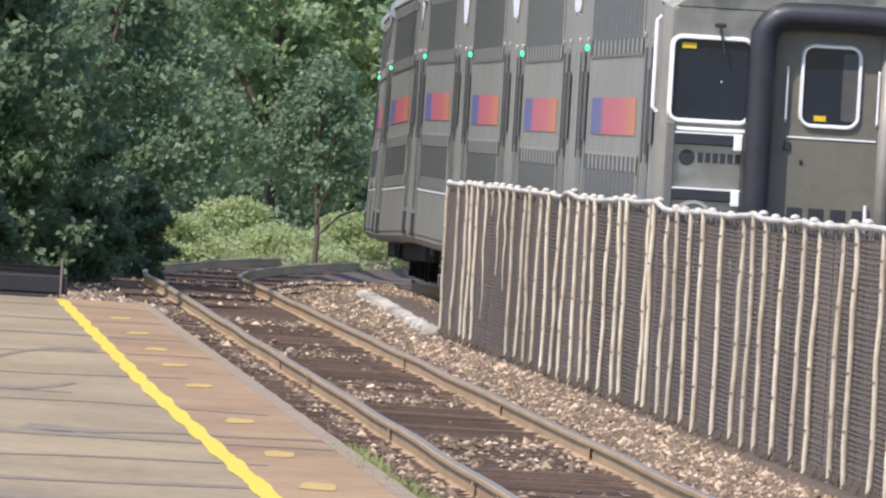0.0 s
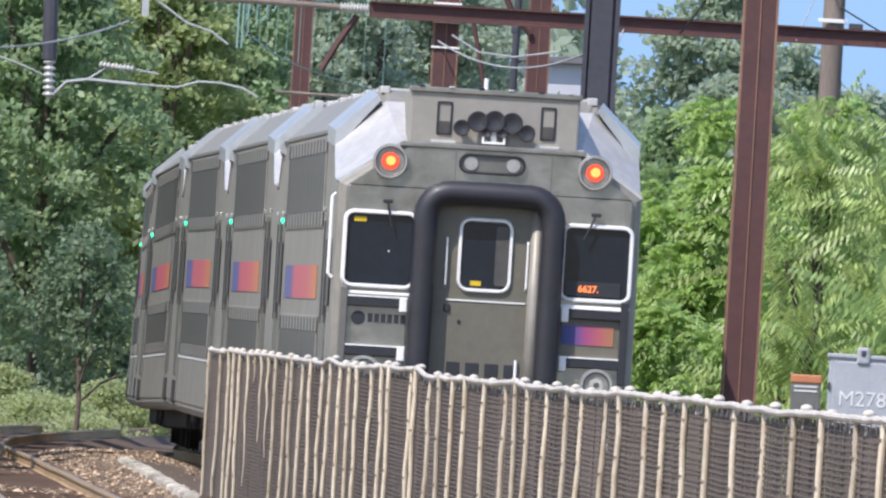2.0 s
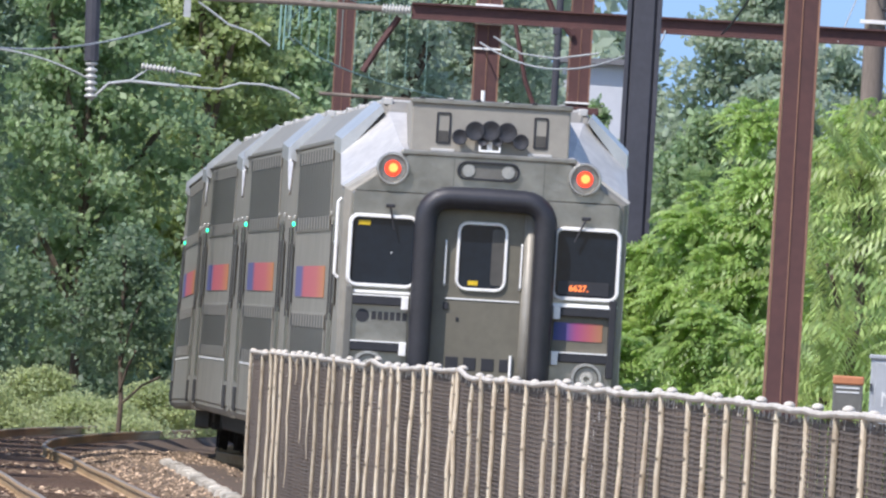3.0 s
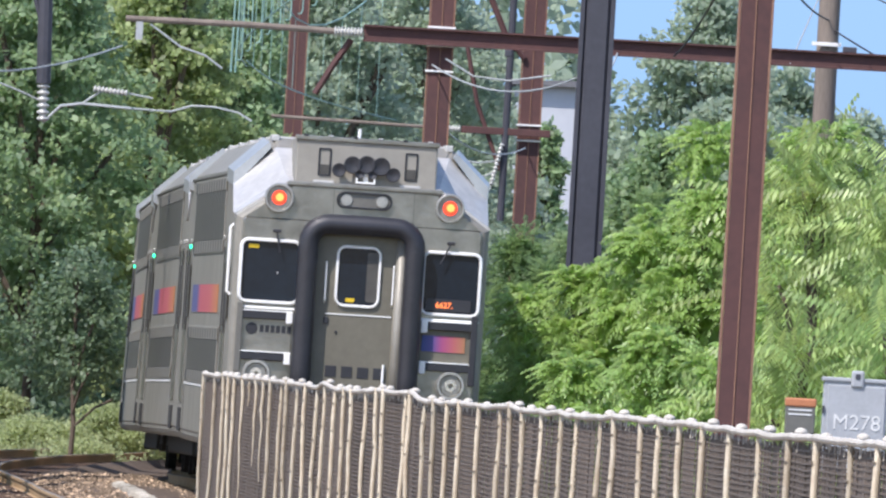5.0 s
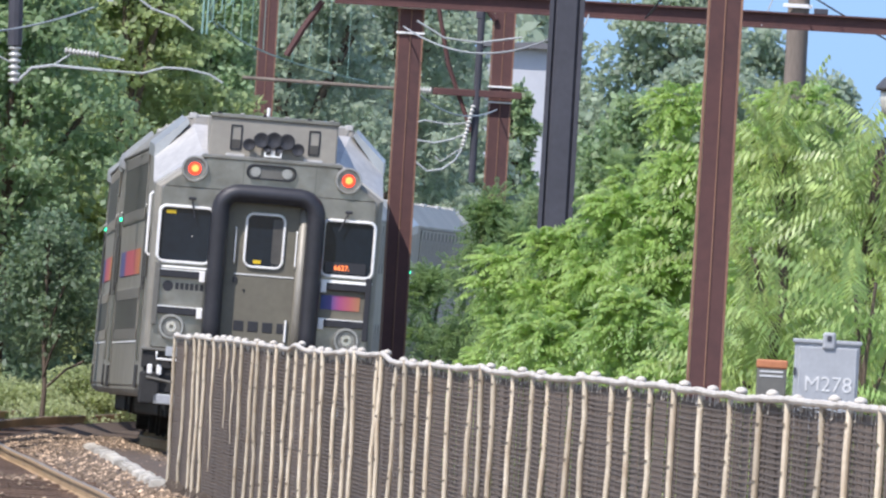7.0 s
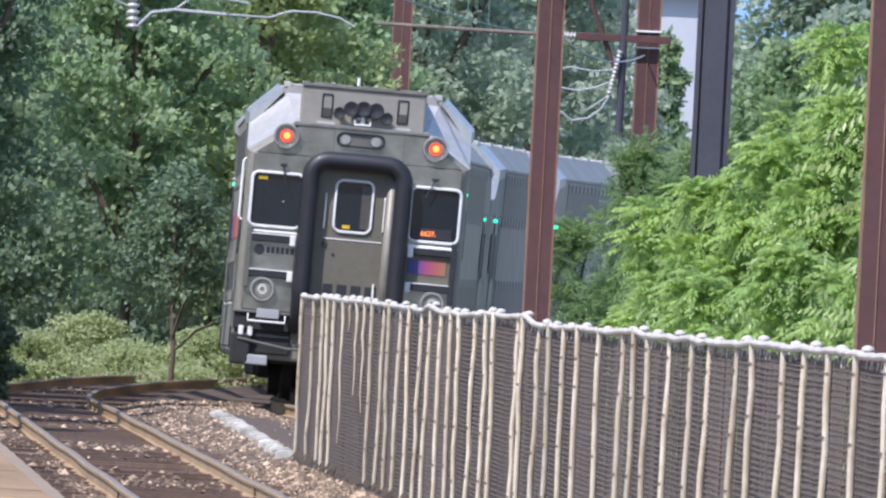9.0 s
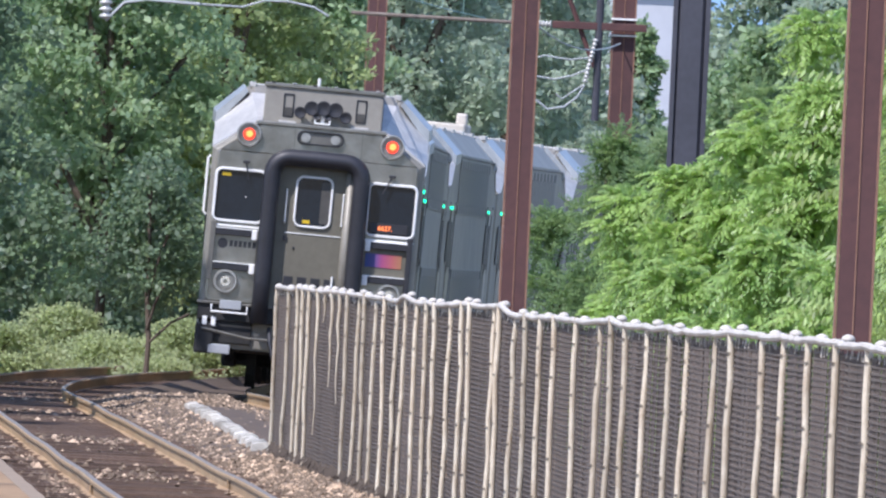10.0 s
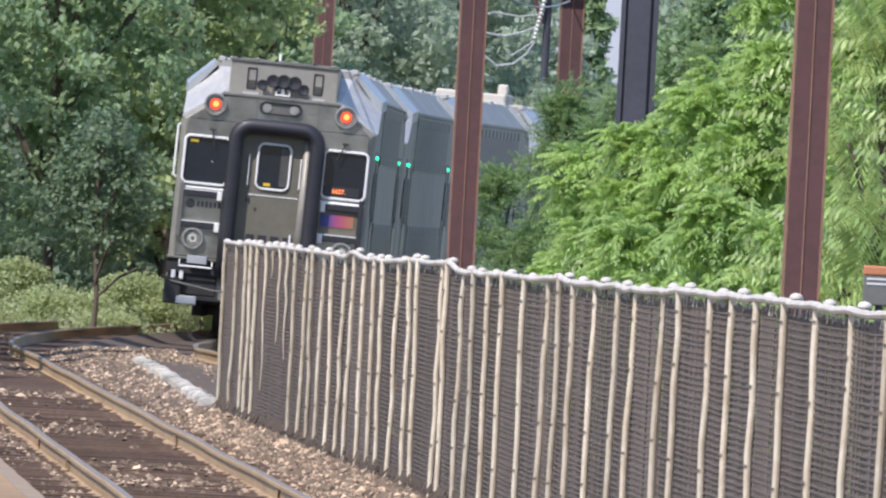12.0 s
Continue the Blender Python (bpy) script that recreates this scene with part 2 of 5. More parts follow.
# ---- mesh helpers ----
def part(name, bm, mat, parent=None, label="", smooth=False):
    me = bpy.data.meshes.new(name)
    bm.to_mesh(me)
    bm.free()
    if smooth:
        for p in me.polygons:
            p.use_smooth = True
    me.materials.append(M[mat] if isinstance(mat, str) else mat)
    ob = new(name, me)
    if parent:
        ob.parent = parent
    if label:
        tagged(ob, label)
    return ob


def thing(name, m, label, category, group="", kind=""):
    ob = new(name)
    ob.empty_display_size = 0.1
    ob.matrix_basis = m
    return tagged(ob, label, category, group, kind)


def box(bm, x0, x1, y0, y1, z0, z1, bevel=0.0):
    r = bmesh.ops.create_cube(bm, size=1.0)
    bmesh.ops.scale(bm, vec=(x1 - x0, y1 - y0, z1 - z0), verts=r["verts"])
    bmesh.ops.translate(bm, vec=((x0 + x1) / 2, (y0 + y1) / 2, (z0 + z1) / 2), verts=r["verts"])
    if bevel:
        es = {e for v in r["verts"] for e in v.link_edges}
        bmesh.ops.bevel(bm, geom=list(es), offset=bevel, segments=2, affect="EDGES", profile=0.5)
    return bm


def boxes(*specs, bevel=0.0):
    bm = bmesh.new()
    for s in specs:
        box(bm, *s, bevel=bevel)
    return bm


def loft(bm, rings, cap=True, closed=True):
    """Skin a row of equal-count rings of points."""
    vs = [[bm.verts.new(p) for p in ring] for ring in rings]
    n = len(vs[0])
    for a, b in zip(vs, vs[1:]):
        for i in range(n if closed else n - 1):
            j = (i + 1) % n
            bm.faces.new((a[i], a[j], b[j], b[i]))
    if cap and closed:
        bm.faces.new(vs[0][::-1])
        bm.faces.new(vs[-1])
    bmesh.ops.recalc_face_normals(bm, faces=bm.faces)
    return bm


def tube(bm, pts, r, n=8, r_end=None, cap=True):
    """A round bar along points; radius may taper to r_end."""
    pts = [Vector(p) for p in pts]
    rings = []
    side = None
    for i, p in enumerate(pts):
        d = (pts[min(i + 1, len(pts) - 1)] - pts[max(i - 1, 0)]).normalized()
        if side is None:
            side = d.orthogonal().normalized()
        side = (side - d * side.dot(d)).normalized()
        up = d.cross(side)
        k = i / max(1, len(pts) - 1)
        rr = r if r_end is None else r + (r_end - r) * k
        rings.append([p + (side * math.cos(a) + up * math.sin(a)) * rr for a in (2 * math.pi * j / n for j in range(n))])
    return loft(bm, rings, cap)


def rounded(w, h, r, n=5):
    """Rounded rectangle outline in (x, z), centred, counter-clockwise."""
    pts = []
    for cx, cz, a0 in ((w / 2 - r, h / 2 - r, 0), (-w / 2 + r, h / 2 - r, 90), (-w / 2 + r, -h / 2 + r, 180), (w / 2 - r, -h / 2 + r, 270)):
        for i in range(n):
            a = radians(a0 + 90 * i / (n - 1))
            pts.append((cx + r * math.cos(a), cz + r * math.sin(a)))
    return pts


def plate(x, y, z, w, h, depth, r=0.02, taper=0.0):
    """A rounded plate that faces -y, its front at y."""
    bm = bmesh.new()
    o = rounded(w, h, r)
    i = rounded(w - 2 * taper, h - 2 * taper, max(0.004, r - taper))
    return loft(bm, [[(x + a, y + depth, z + b) for a, b in o], [(x + a, y + taper, z + b) for a, b in o], [(x + a, y, z + b) for a, b in i]])


def ring(x, y, z, w, h, r, width, depth):
    """A rounded frame that faces -y."""
    bm = bmesh.new()
    o, i = rounded(w, h, r), rounded(w - 2 * width, h - 2 * width, max(0.01, r - width))
    m1, m2 = rounded(w - width * 0.5, h - width * 0.5, r), rounded(w - 1.5 * width, h - 1.5 * width, max(0.012, r - width * 0.75))
    rings = [[(x + a, y + depth, z + b) for a, b in o], [(x + a, y, z + b) for a, b in m1], [(x + a, y, z + b) for a, b in m2], [(x + a, y + depth, z + b) for a, b in i]]
    return loft(bm, rings, cap=False)


def disc(bm, x, y, z, r, depth, n=20, inner=0.0):
    rr = [[(x + q * math.cos(a), yy, z + q * math.sin(a)) for a in (2 * math.pi * k / n for k in range(n))] for q, yy in ((r, y + depth), (r, y + depth * 0.2), (r * 0.93, y))]
    if inner:
        rr += [[(x + inner * math.cos(a), yy, z + inner * math.sin(a)) for a in (2 * math.pi * k / n for k in range(n))] for yy in (y, y + depth)]
        return loft(bm, rr, cap=False)
    return loft(bm, rr)


# ---- the lines of the place ----
def fall(y):
    """The line drops gently beyond the platform."""
    return 0.0 if y < 312 else -0.42 * (1 - math.exp(-(y - 312) / 55.0))


def near_fall(y):
    """The near track holds its height a little longer."""
    return 0.0 if y < 318 else -0.20 * (1 - math.exp(-(y - 318) / 70.0))


def near_line(y):
    return 5.14 - 0.02677 * y + (max(0.0, y - 323) ** 2) / 2000.0


def far_line(y):
    return 1.14 - 0.0232 * (y - 304) - 0.05 * math.exp(-((y - 225) / 25.0) ** 2) + (max(0.0, y - 314.5) ** 2) / 3500.0 + (max(0.0, y - 372) ** 2) / 9000.0 - 0.13 * math.exp(-((y - 355) / 20.0) ** 2) + 0.035 * math.exp(-((y - 271) / 10.0) ** 2)


def fence_x(y):
    return 3.04 - 0.0287 * (y - 152)


FAR_UP = 0.15


# ---- ground, platform, tracks ----
def strip(name, mat, lines, ys, z_of, parent=None):
    """A sheet over cross lines, each an x as a function of y and a height over the line of the place."""
    bm = bmesh.new()
    rows = [[bm.verts.new((fx(y), y, (own[0] if own else z_of)(y) + fz)) for fx, fz, *own in lines] for y in ys]
    for a, b in zip(rows, rows[1:]):
        for i in range(len(lines) - 1):
            bm.faces.new((a[i], a[i + 1], b[i + 1], b[i]))
    return part(name, bm, mat, parent)


YS = [-60, 0, 60, 100] + list(range(110, 620, 6)) + [700, 900, 1400, 2500, 4500]
ground = strip("ground", "soil", [(lambda y: -2500.0, -0.34), (lambda y: -60.0, -0.34), (lambda y: near_line(min(y, 560)) - 9, -0.34),
                                  (lambda y: near_line(min(y, 560)) + 10, -0.36), (lambda y: 180.0, -0.3), (lambda y: 2500.0, -0.3)], YS, fall)
tagged(ground, "bare dark soil under the trees and round the tracks", "ground", kind="structure")
YB = [-40, 20, 60, 100] + list(range(110, 560, 5))
ballast = strip("ballast_bed", "ballast_bed", [(lambda y: near_line(y) - 2.4, -0.32, near_fall), (lambda y: near_line(y) - 1.35, -0.18, near_fall), (lambda y: near_line(y) + 1.2, -0.17, near_fall),
                                               (lambda y: near_line(y) + 1.75, -0.05, near_fall), (lambda y: far_line(y) - 1.75, 0.0), (lambda y: far_line(y) - 1.2, -0.02),
                                               (lambda y: far_line(y) + 1.5, -0.02), (lambda y: far_line(y) + 3.0, -0.3)], YB, fall)
tagged(ballast, "grey-brown crushed stone ballast bed between and under the tracks", "ballast", kind="structure")


def steps_of(y0, y1, step):
    return [y0 + i * step for i in range(int((y1 - y0) / step) + 1)]


def rail_mesh(line, drop, off, up, y0, y1, step):
    prof = [(-0.07, -0.172), (0.07, -0.172), (0.07, -0.16), (0.012, -0.14), (0.012, -0.045), (0.036, -0.036), (0.036, -0.008), (0.028, -0.002),
            (-0.028, -0.002), (-0.036, -0.008), (-0.036, -0.036), (-0.012, -0.045), (-0.012, -0.14), (-0.07, -0.16)]
    bm = bmesh.new()
    return loft(bm, [[(line(y) + off + a + 0.008 * math.sin(y * 0.31 + off), y, drop(y) + up + b + 0.004 * math.sin(y * 0.23)) for a, b in prof] for y in steps_of(y0, y1, step)])


def rail_top_mesh(line, drop, off, up, y0, y1, step):
    bm = bmesh.new()
    return loft(bm, [[(line(y) + off + a + 0.008 * math.sin(y * 0.31 + off), y, drop(y) + up + b + 0.004 * math.sin(y * 0.23)) for a, b in ((-0.026, -0.006), (0.026, -0.006), (0.024, 0.003), (-0.024, 0.003))] for y in steps_of(y0, y1, step)])


def track(name, line, drop, up, y0, y1, label):
    t = thing(name, Matrix(), label, "railway track", kind="structure")
    for off in (-0.735, 0.735):
        r = part("rail", rail_mesh(line, drop, off, up, y0, y1, 2.5), "rail_steel", t, "rust-brown steel rail")
        part("running_surface", rail_top_mesh(line, drop, off, up, y0, y1, 2.5), "rail_head", r, "polished rail top")
    return t


near_track = track("track_near", near_line, near_fall, 0.0, -40, 550, "rusty rails on dark wooden ties that bend away to the trees")
far_track = track("track_far", far_line, fall, FAR_UP, -40, 550, "rusty rails under the train beyond the fence")
# joint bars bolted over the rail ends
for off, ys in ((-0.735, (146, 152, 176, 208, 222)), (0.735, (172, 196, 231))):
    for y in ys:
        x = near_line(y) + off
        b = part("joint_bar", boxes((x - 0.042, x - 0.03, y - 0.3, y + 0.3, -0.12, -0.05), bevel=0.003), "rail_steel", near_track)


def platform_edge(y):
    return near_line(y) - 1.42


YP = [-30, 20, 60, 100] + list(range(110, 272, 6)) + [274]
platform = strip("platform", "asphalt", [(lambda y: -40.0, 0.0), (lambda y: platform_edge(y) - 6.0, 0.0), (lambda y: platform_edge(y) - 1.02, 0.0)], YP, fall)
strip("edge_paving", "red_asphalt", [(lambda y: platform_edge(y) - 1.02, 0.0), (lambda y: platform_edge(y) - 0.14, 0.0)], YP, fall, platform)
tagged(platform, "worn tan asphalt low platform with dark streaks", "platform", kind="structure")
bm = bmesh.new()
loft(bm, [[(platform_edge(y) - 0.14, y, 0.004), (platform_edge(y) + 0.006 * math.sin(y), y, 0.004), (platform_edge(y) + 0.02, y, -0.3), (platform_edge(y) - 0.14, y, -0.3)] for y in steps_of(60, 274, 2)])
part("edge_strip", bm, "concrete", platform, "pale concrete edge strip")
bm = bmesh.new()
box(bm, -40, platform_edge(274), 273.9, 274.1, -0.4, -0.002)
part("end_wall", bm, "concrete", platform)


def painted_line():
    bm = bmesh.new()
    rng = random.Random(3)
    rows = []
    for y in steps_of(90, 272, 1.0):
        c = near_line(y) - 2.52 + 0.0018 * max(0.0, 190 - y) + 0.012 * math.sin(y * 0.8) + rng.uniform(-0.006, 0.006)
        w = 0.075 + rng.uniform(-0.008, 0.008)
        rows.append([bm.verts.new((c - w, y, 0.005)), bm.verts.new((c + w, y, 0.005))])
    for a, b in zip(rows, rows[1:]):
        bm.faces.new((a[0], a[1], b[1], b[0]))
    part("safety_line", bm, "yellow_paint", platform, "bright yellow painted safety line")
    for y in (131, 143, 156, 172, 193, 208, 221, 236, 252):
        bm = bmesh.new()
        x = near_line(y) - 2.03
        vs = [bm.verts.new((x + 0.12 * math.copysign(abs(math.cos(a)) ** 0.4, math.cos(a)) * rng.uniform(0.8, 1.1), y + 1.5 * math.copysign(abs(math.sin(a)) ** 0.5, math.sin(a)) * rng.uniform(0.75, 1.15), 0.004)) for a in (2 * math.pi * k / 11 for k in range(11))]
        bm.faces.new(vs)
        part("worn_mark", bm, "worn_yellow", platform, "worn yellow paint patch")
    # dark streaks that wander across the asphalt
    for k, (y, xa, xb, wob) in enumerate(((133, -6, -0.4, 0.7), (141, -6, -1.0, 0.5), (149, -7, -1.1, 0.6), (160, -7, -0.7, 0.5), (163, -3, -0.7, 0.4), (176, -8, -1.3, 0.8), (186, -8, -3.0, 0.6),
                                          (198, -8, -2.2, 1.0), (214, -9, -2.0, 0.8), (231, -9, -2.4, 0.9), (246, -9, -2.6, 0.8), (262, -10, -3.2, 1.0))):
        bm = bmesh.new()
        n = 26
        rows = []
        for i in range(n):
            q = i / (n - 1)
            x = xa + (xb - xa) * q
            yy = y + wob * 1.8 * math.sin(q * 5 + k) + wob * 0.9 * math.sin(q * 13 + 2 * k) + (q - 0.5) * (k % 3 - 1) * 3
            w = (0.25 + 0.75 * abs(math.sin(q * 7 + k)) * abs(math.sin(q * 3.1 + 2 * k)) + rng.uniform(0, 0.1)) * (1.7 - 1.3 * q * q)
            rows.append([bm.verts.new((x, yy - w, 0.0035)), bm.verts.new((x, yy + w, 0.0035))])
        for a, b in zip(rows, rows[1:]):
            bm.faces.new((a[0], b[0], b[1], a[1]))
        part("cross_streak", bm, "dark_streak", platform, "dark uneven streak across the asphalt")
    bm = bmesh.new()
    rows = []
    for i in range(40):
        a = radians(70 + 250 * i / 39)
        rows.append([bm.verts.new((-3.55 + r * math.cos(a), 201 + 14 * r / 0.5 * math.sin(a), 0.0045)) for r in (0.55, 0.63)])
    for a, b in zip(rows, rows[1:]):
        bm.faces.new((a[0], b[0], b[1], a[1]))
    part("tyre_mark", bm, "dark_streak", platform, "curved dark tyre mark")


painted_line()


def stones(name, n, place, label, seed, lo=0.025, hi=0.055):
    """Loose angular stones, each its own small solid, joined."""
    rng = np.random.default_rng(seed)
    base = np.array([(1, 0, 0), (-1, 0, 0), (0, 1, 0), (0, -1, 0), (0, 0, 1), (0, 0, -1)], float)
    tri = np.array([(0, 2, 4), (2, 1, 4), (1, 3, 4), (3, 0, 4), (2, 0, 5), (1, 2, 5), (3, 1, 5), (0, 3, 5)])
    c = place(rng, n)
    r = rng.uniform(lo, hi, n) * rng.choice([1, 1, 1, 1.5], n)
    v = base[None] * rng.uniform(0.65, 1.25, (n, 6, 1)) * np.stack([r * rng.uniform(0.9, 1.5, n), r * rng.uniform(0.9, 1.5, n), r * 0.8], 1)[:, None]
    v += rng.normal(size=(n, 6, 3)) * 0.2 * r[:, None, None]
    a = rng.uniform(0, 6.28, n)
    x, y = v[..., 0].copy(), v[..., 1].copy()
    v[..., 0], v[..., 1] = x * np.cos(a)[:, None] - y * np.sin(a)[:, None], x * np.sin(a)[:, None] + y * np.cos(a)[:, None]
    v += c[:, None]
    f = (tri[None] + 6 * np.arange(n)[:, None, None]).reshape(-1, 3)
    me = bpy.data.meshes.new(name)
    me.from_pydata(v.reshape(-1, 3).tolist(), [], f.tolist())
    me.materials.append(M["stone"])
    ob = new(name, me)
    return tagged(ob, label, "gravel", kind="stuff")


NL, FL, DROP = np.vectorize(near_line), np.vectorize(far_line), np.vectorize(near_fall)


def depth_pick(rng, n, y0, y1):
    """More of them near than far."""
    u = rng.uniform(0, 1, n)
    return 1 / (1 / y0 + (1 / y1 - 1 / y0) * u)


def shoulder(rng, n):
    y = depth_pick(rng, n, 105, 345)
    q = rng.uniform(0, 1, n)
    x0, x1 = NL(y) + 0.86, np.where(y < 257, 3.04 - 0.0287 * (y - 152) + 0.1, FL(y) - 1.1)
    x = x0 + (x1 - x0) * q
    off = x - NL(y)
    return np.stack([x, y, DROP(y) + np.interp(off, [0.8, 1.2, 1.75, 4], [-0.165, -0.165, -0.05, 0.0])], 1)


def cess(rng, n):
    y = depth_pick(rng, n, 105, 345)
    q = rng.uniform(0, 1, n)
    x = NL(y) - 0.86 - q * 0.62
    return np.stack([x, y, DROP(y) - 0.17 - 0.05 * q], 1)


def four_foot(rng, n):
    y = depth_pick(rng, n, 105, 400)
    x = NL(y) + rng.uniform(-0.66, 0.66, n)
    keep = np.sin(y * 0.19) + 0.7 * np.sin(y * 0.53 + 1) + rng.normal(size=n) * 0.6
    z = np.where(keep > 1.0, -0.145, -0.21)
    return np.stack([x, y, DROP(y) + z], 1)


def beyond(rng, n):
    y = rng.uniform(274.5, 330, n)
    x = NL(y) - 0.9 - rng.uniform(0, 1, n) ** 1.3 * 2.6
    return np.stack([x, y, DROP(y) - 0.24 + 0.2 * np.exp(-((x - NL(y) + 2.0) ** 2) * 1.5) * np.exp(-((y - 284) / 12) ** 2)], 1)


stones("shoulder_stones", 44000, shoulder, "grey-brown crushed stones with pale flecks along the fence", 1, 0.014, 0.031)
stones("cess_stones", 11000, cess, "brown crushed stones along the platform edge", 2, 0.02, 0.045)
stones("between_rail_stones", 13000, four_foot, "dirty crushed stones strewn between the rails", 3, 0.014, 0.032)
stones("bank_stones", 7000, beyond, "pale stones heaped past the platform end", 4)

# pale cable-trough lids that carry on the line of the fence
trough = thing("cable_trough", Matrix(), "pale concrete cable trough lids beside the far track", "cable trough")
for i in range(34):
    y = 262 + i * 1.6
    x = -0.13 - 0.0192 * (y - 264)
    q = random.Random(i)
    w, dx, top = q.uniform(0.09, 0.125), q.uniform(-0.025, 0.025), fall(y) + q.uniform(0.02, 0.045)
    bm = bmesh.new()
    loft(bm, [[(x + dx + a * w * q.uniform(0.92, 1.08), y + b, c + q.uniform(-0.006, 0.006)) for a, c in ((-1, fall(y) - 0.06), (-0.8, top - 0.02), (-0.3, top), (0.5, top + 0.005), (1, top - 0.03), (1, fall(y) - 0.06))] for b in (-0.78, -0.3, 0.25, 0.74)])
    part("lid", bm, "pale_lid", trough)

# ---- fence ----
# each post: its distance along the line and the height of the top rail there
POSTS = [
    (257.2, 1.76), (252.9, 1.76), (249.2, 1.78), (247.3, 1.78), (245.1, 1.78), (242.0, 1.78), (239.8, 1.78), (237.5, 1.79), (234.9, 1.79), (232.3, 1.79),
    (229.3, 1.79), (226.9, 1.79), (224.3, 1.79), (221.2, 1.79), (218.3, 1.78), (216.1, 1.83), (212.8, 1.79), (210.2, 1.80), (208.0, 1.79), (204.8, 1.81),
    (201.7, 1.83), (199.8, 1.83), (195.0, 1.84), (193.8, 1.85), (190.7, 1.79), (188.2, 1.80), (185.4, 1.80), (182.7, 1.81), (178.9, 1.81), (175.2, 1.83),
    (173.0, 1.84), (170.9, 1.82), (167.8, 1.83), (164.4, 1.84), (162.0, 1.83), (158.2, 1.84), (155.9, 1.86), (152.1, 1.86), (149.6, 1.87), (146.7, 1.87),
    (143.6, 1.87), (140.5, 1.87), (137.1, 1.87), (133.6, 1.87), (130.6, 1.88), (127.2, 1.88), (124.4, 1.89),
]
SHORT = {5: 0.2, 6: 0.82, 7: 0.48, 8: 0.4}  # posts whose lower part stands behind the slats


def fence():
    t = thing("fence", Matrix(), "brown slatted chain-link fence with cream posts and white rail", "fence")
    random.seed(11)
    rows = POSTS + [(121.3 - 3.0 * i, 1.89) for i in range(8)]
    ys, tops = [r[0] for r in rows], [r[1] - 0.03 for r in rows]
    base, ends, ties_up = 0.05, bmesh.new(), bmesh.new()
    for i, (y, h) in enumerate(zip(ys, tops)):
        x = fence_x(y)
        lean = random.uniform(-0.012, 0.02)
        low = SHORT.get(i, 0.0)
        bm = bmesh.new()
        path = [(x + random.uniform(-.01, .01) + lean * q * q, y, base - 0.1 + (h + 0.1) * (low + (1 - low) * q)) for q in (0.0, 0.18, 0.36, 0.52, 0.68, 0.84, 1.0)]
        tube(bm, path, 0.004 if low else 0.0195 + (y < 200) * 0.0015, 8, 0.021)
        p = part("post", bm, "cream_post", t)
        for q in () if i in SHORT else (0.2, 0.45, 0.72, 0.9):
            q += random.uniform(-0.05, 0.05)
            part("tie_wire", boxes((x + lean * q * q - 0.028, x + lean * q * q - 0.01, y - 0.026, y + 0.01, base + h * q - 0.004, base + h * q + 0.005)), "tie_grey", p, "dark wire tie")
        # the cap stands on the pipe just behind the rail
        bm = bmesh.new()
        cx, up = x + lean + 0.02 + 0.045 * min(1.0, max(0.0, (250 - y) / 70)), random.uniform(-0.008, 0.014)
        loft(bm, [[(cx + q * math.cos(a), y + q * math.sin(a), base + h + up + z) for a in (math.pi * k / 6 for k in range(12))] for q, z in ((0.024, -0.05), (0.024, -0.022), (0.038, -0.016), (0.040, -0.002), (0.033, 0.012), (0.018, 0.021), (0.004, 0.024))])
        part("post_cap", bm, "white_rail", p, "white domed cap", smooth=True)
        if i:
            y2, h2 = ys[i - 1], tops[i - 1]
            x2 = fence_x(y2)
            sag = random.uniform(0.0, 0.014)
            bm = bmesh.new()
            steps = 9
            tube(bm, [(x + (x2 - x) * k / steps, y + (y2 - y) * k / steps, base + h + (h2 - h) * (0.5 - 0.5 * math.cos(math.pi * k / steps)) - 0.02 - sag * math.sin(math.pi * k / steps) + random.uniform(-0.004, 0.004)) for k in range(steps + 1)], 0.0235, 8)
            part("top_rail", bm, "white_rail", t)
            # upright slats, slightly uneven in depth and height
            bm = bmesh.new()
            k = max(6, round(abs(y2 - y) / 0.11))
            for j in range(k):
                a, b = j / k, (j + 0.96) / k
                xa, xb, ya, yb = x + (x2 - x) * a, x + (x2 - x) * b, y + (y2 - y) * a, y + (y2 - y) * b
                zt = base + h + (h2 - h) * a - 0.05 - sag - random.uniform(0, 0.03)
                w = random.uniform(-0.006, 0.006)
                pts = [(xa + 0.03 + w, ya), (xb + 0.03 + w, yb), (xb + 0.036 + w, yb), (xa + 0.036 + w, ya)]
                loft(bm, [[(px, py, base - 0.06) for px, py in pts], [(px, py, zt) for px, py in pts]])
            part("slat_panel", bm, "fence_mesh", t)
            # ragged dark wire ends along the foot, pale wire ends under the rail
            for j in range(max(6, round(abs(y2 - y) * 8.5))):
                a, d = random.random(), random.uniform(0.03, 0.085)
                px, py, lx = x + (x2 - x) * a - 0.012, y + (y2 - y) * a, random.uniform(-0.045, 0.03)
                tube(ends, [(px + 0.015, py, base + random.uniform(-0.03, 0.05)), (px + lx, py - 0.02, base - d)], 0.009, 4, cap=False)
            for j in range(round(abs(y2 - y) * 3.5)):
                a, d = random.random(), random.uniform(0.03, 0.075)
                px, py, zt = x + (x2 - x) * a, y + (y2 - y) * a, base + h + (h2 - h) * a
                tube(ties_up, [(px + 0.018, py, zt - 0.03), (px + 0.018 + random.uniform(-0.008, 0.008), py, zt - 0.04 - d)], 0.0045, 4, cap=False)
            bm = bmesh.new()
            for q in range(int((h - 0.02) / 0.038)):
                zz, d, e = base + 0.038 * q, random.uniform(-0.005, 0.005), random.uniform(-0.02, 0.02)
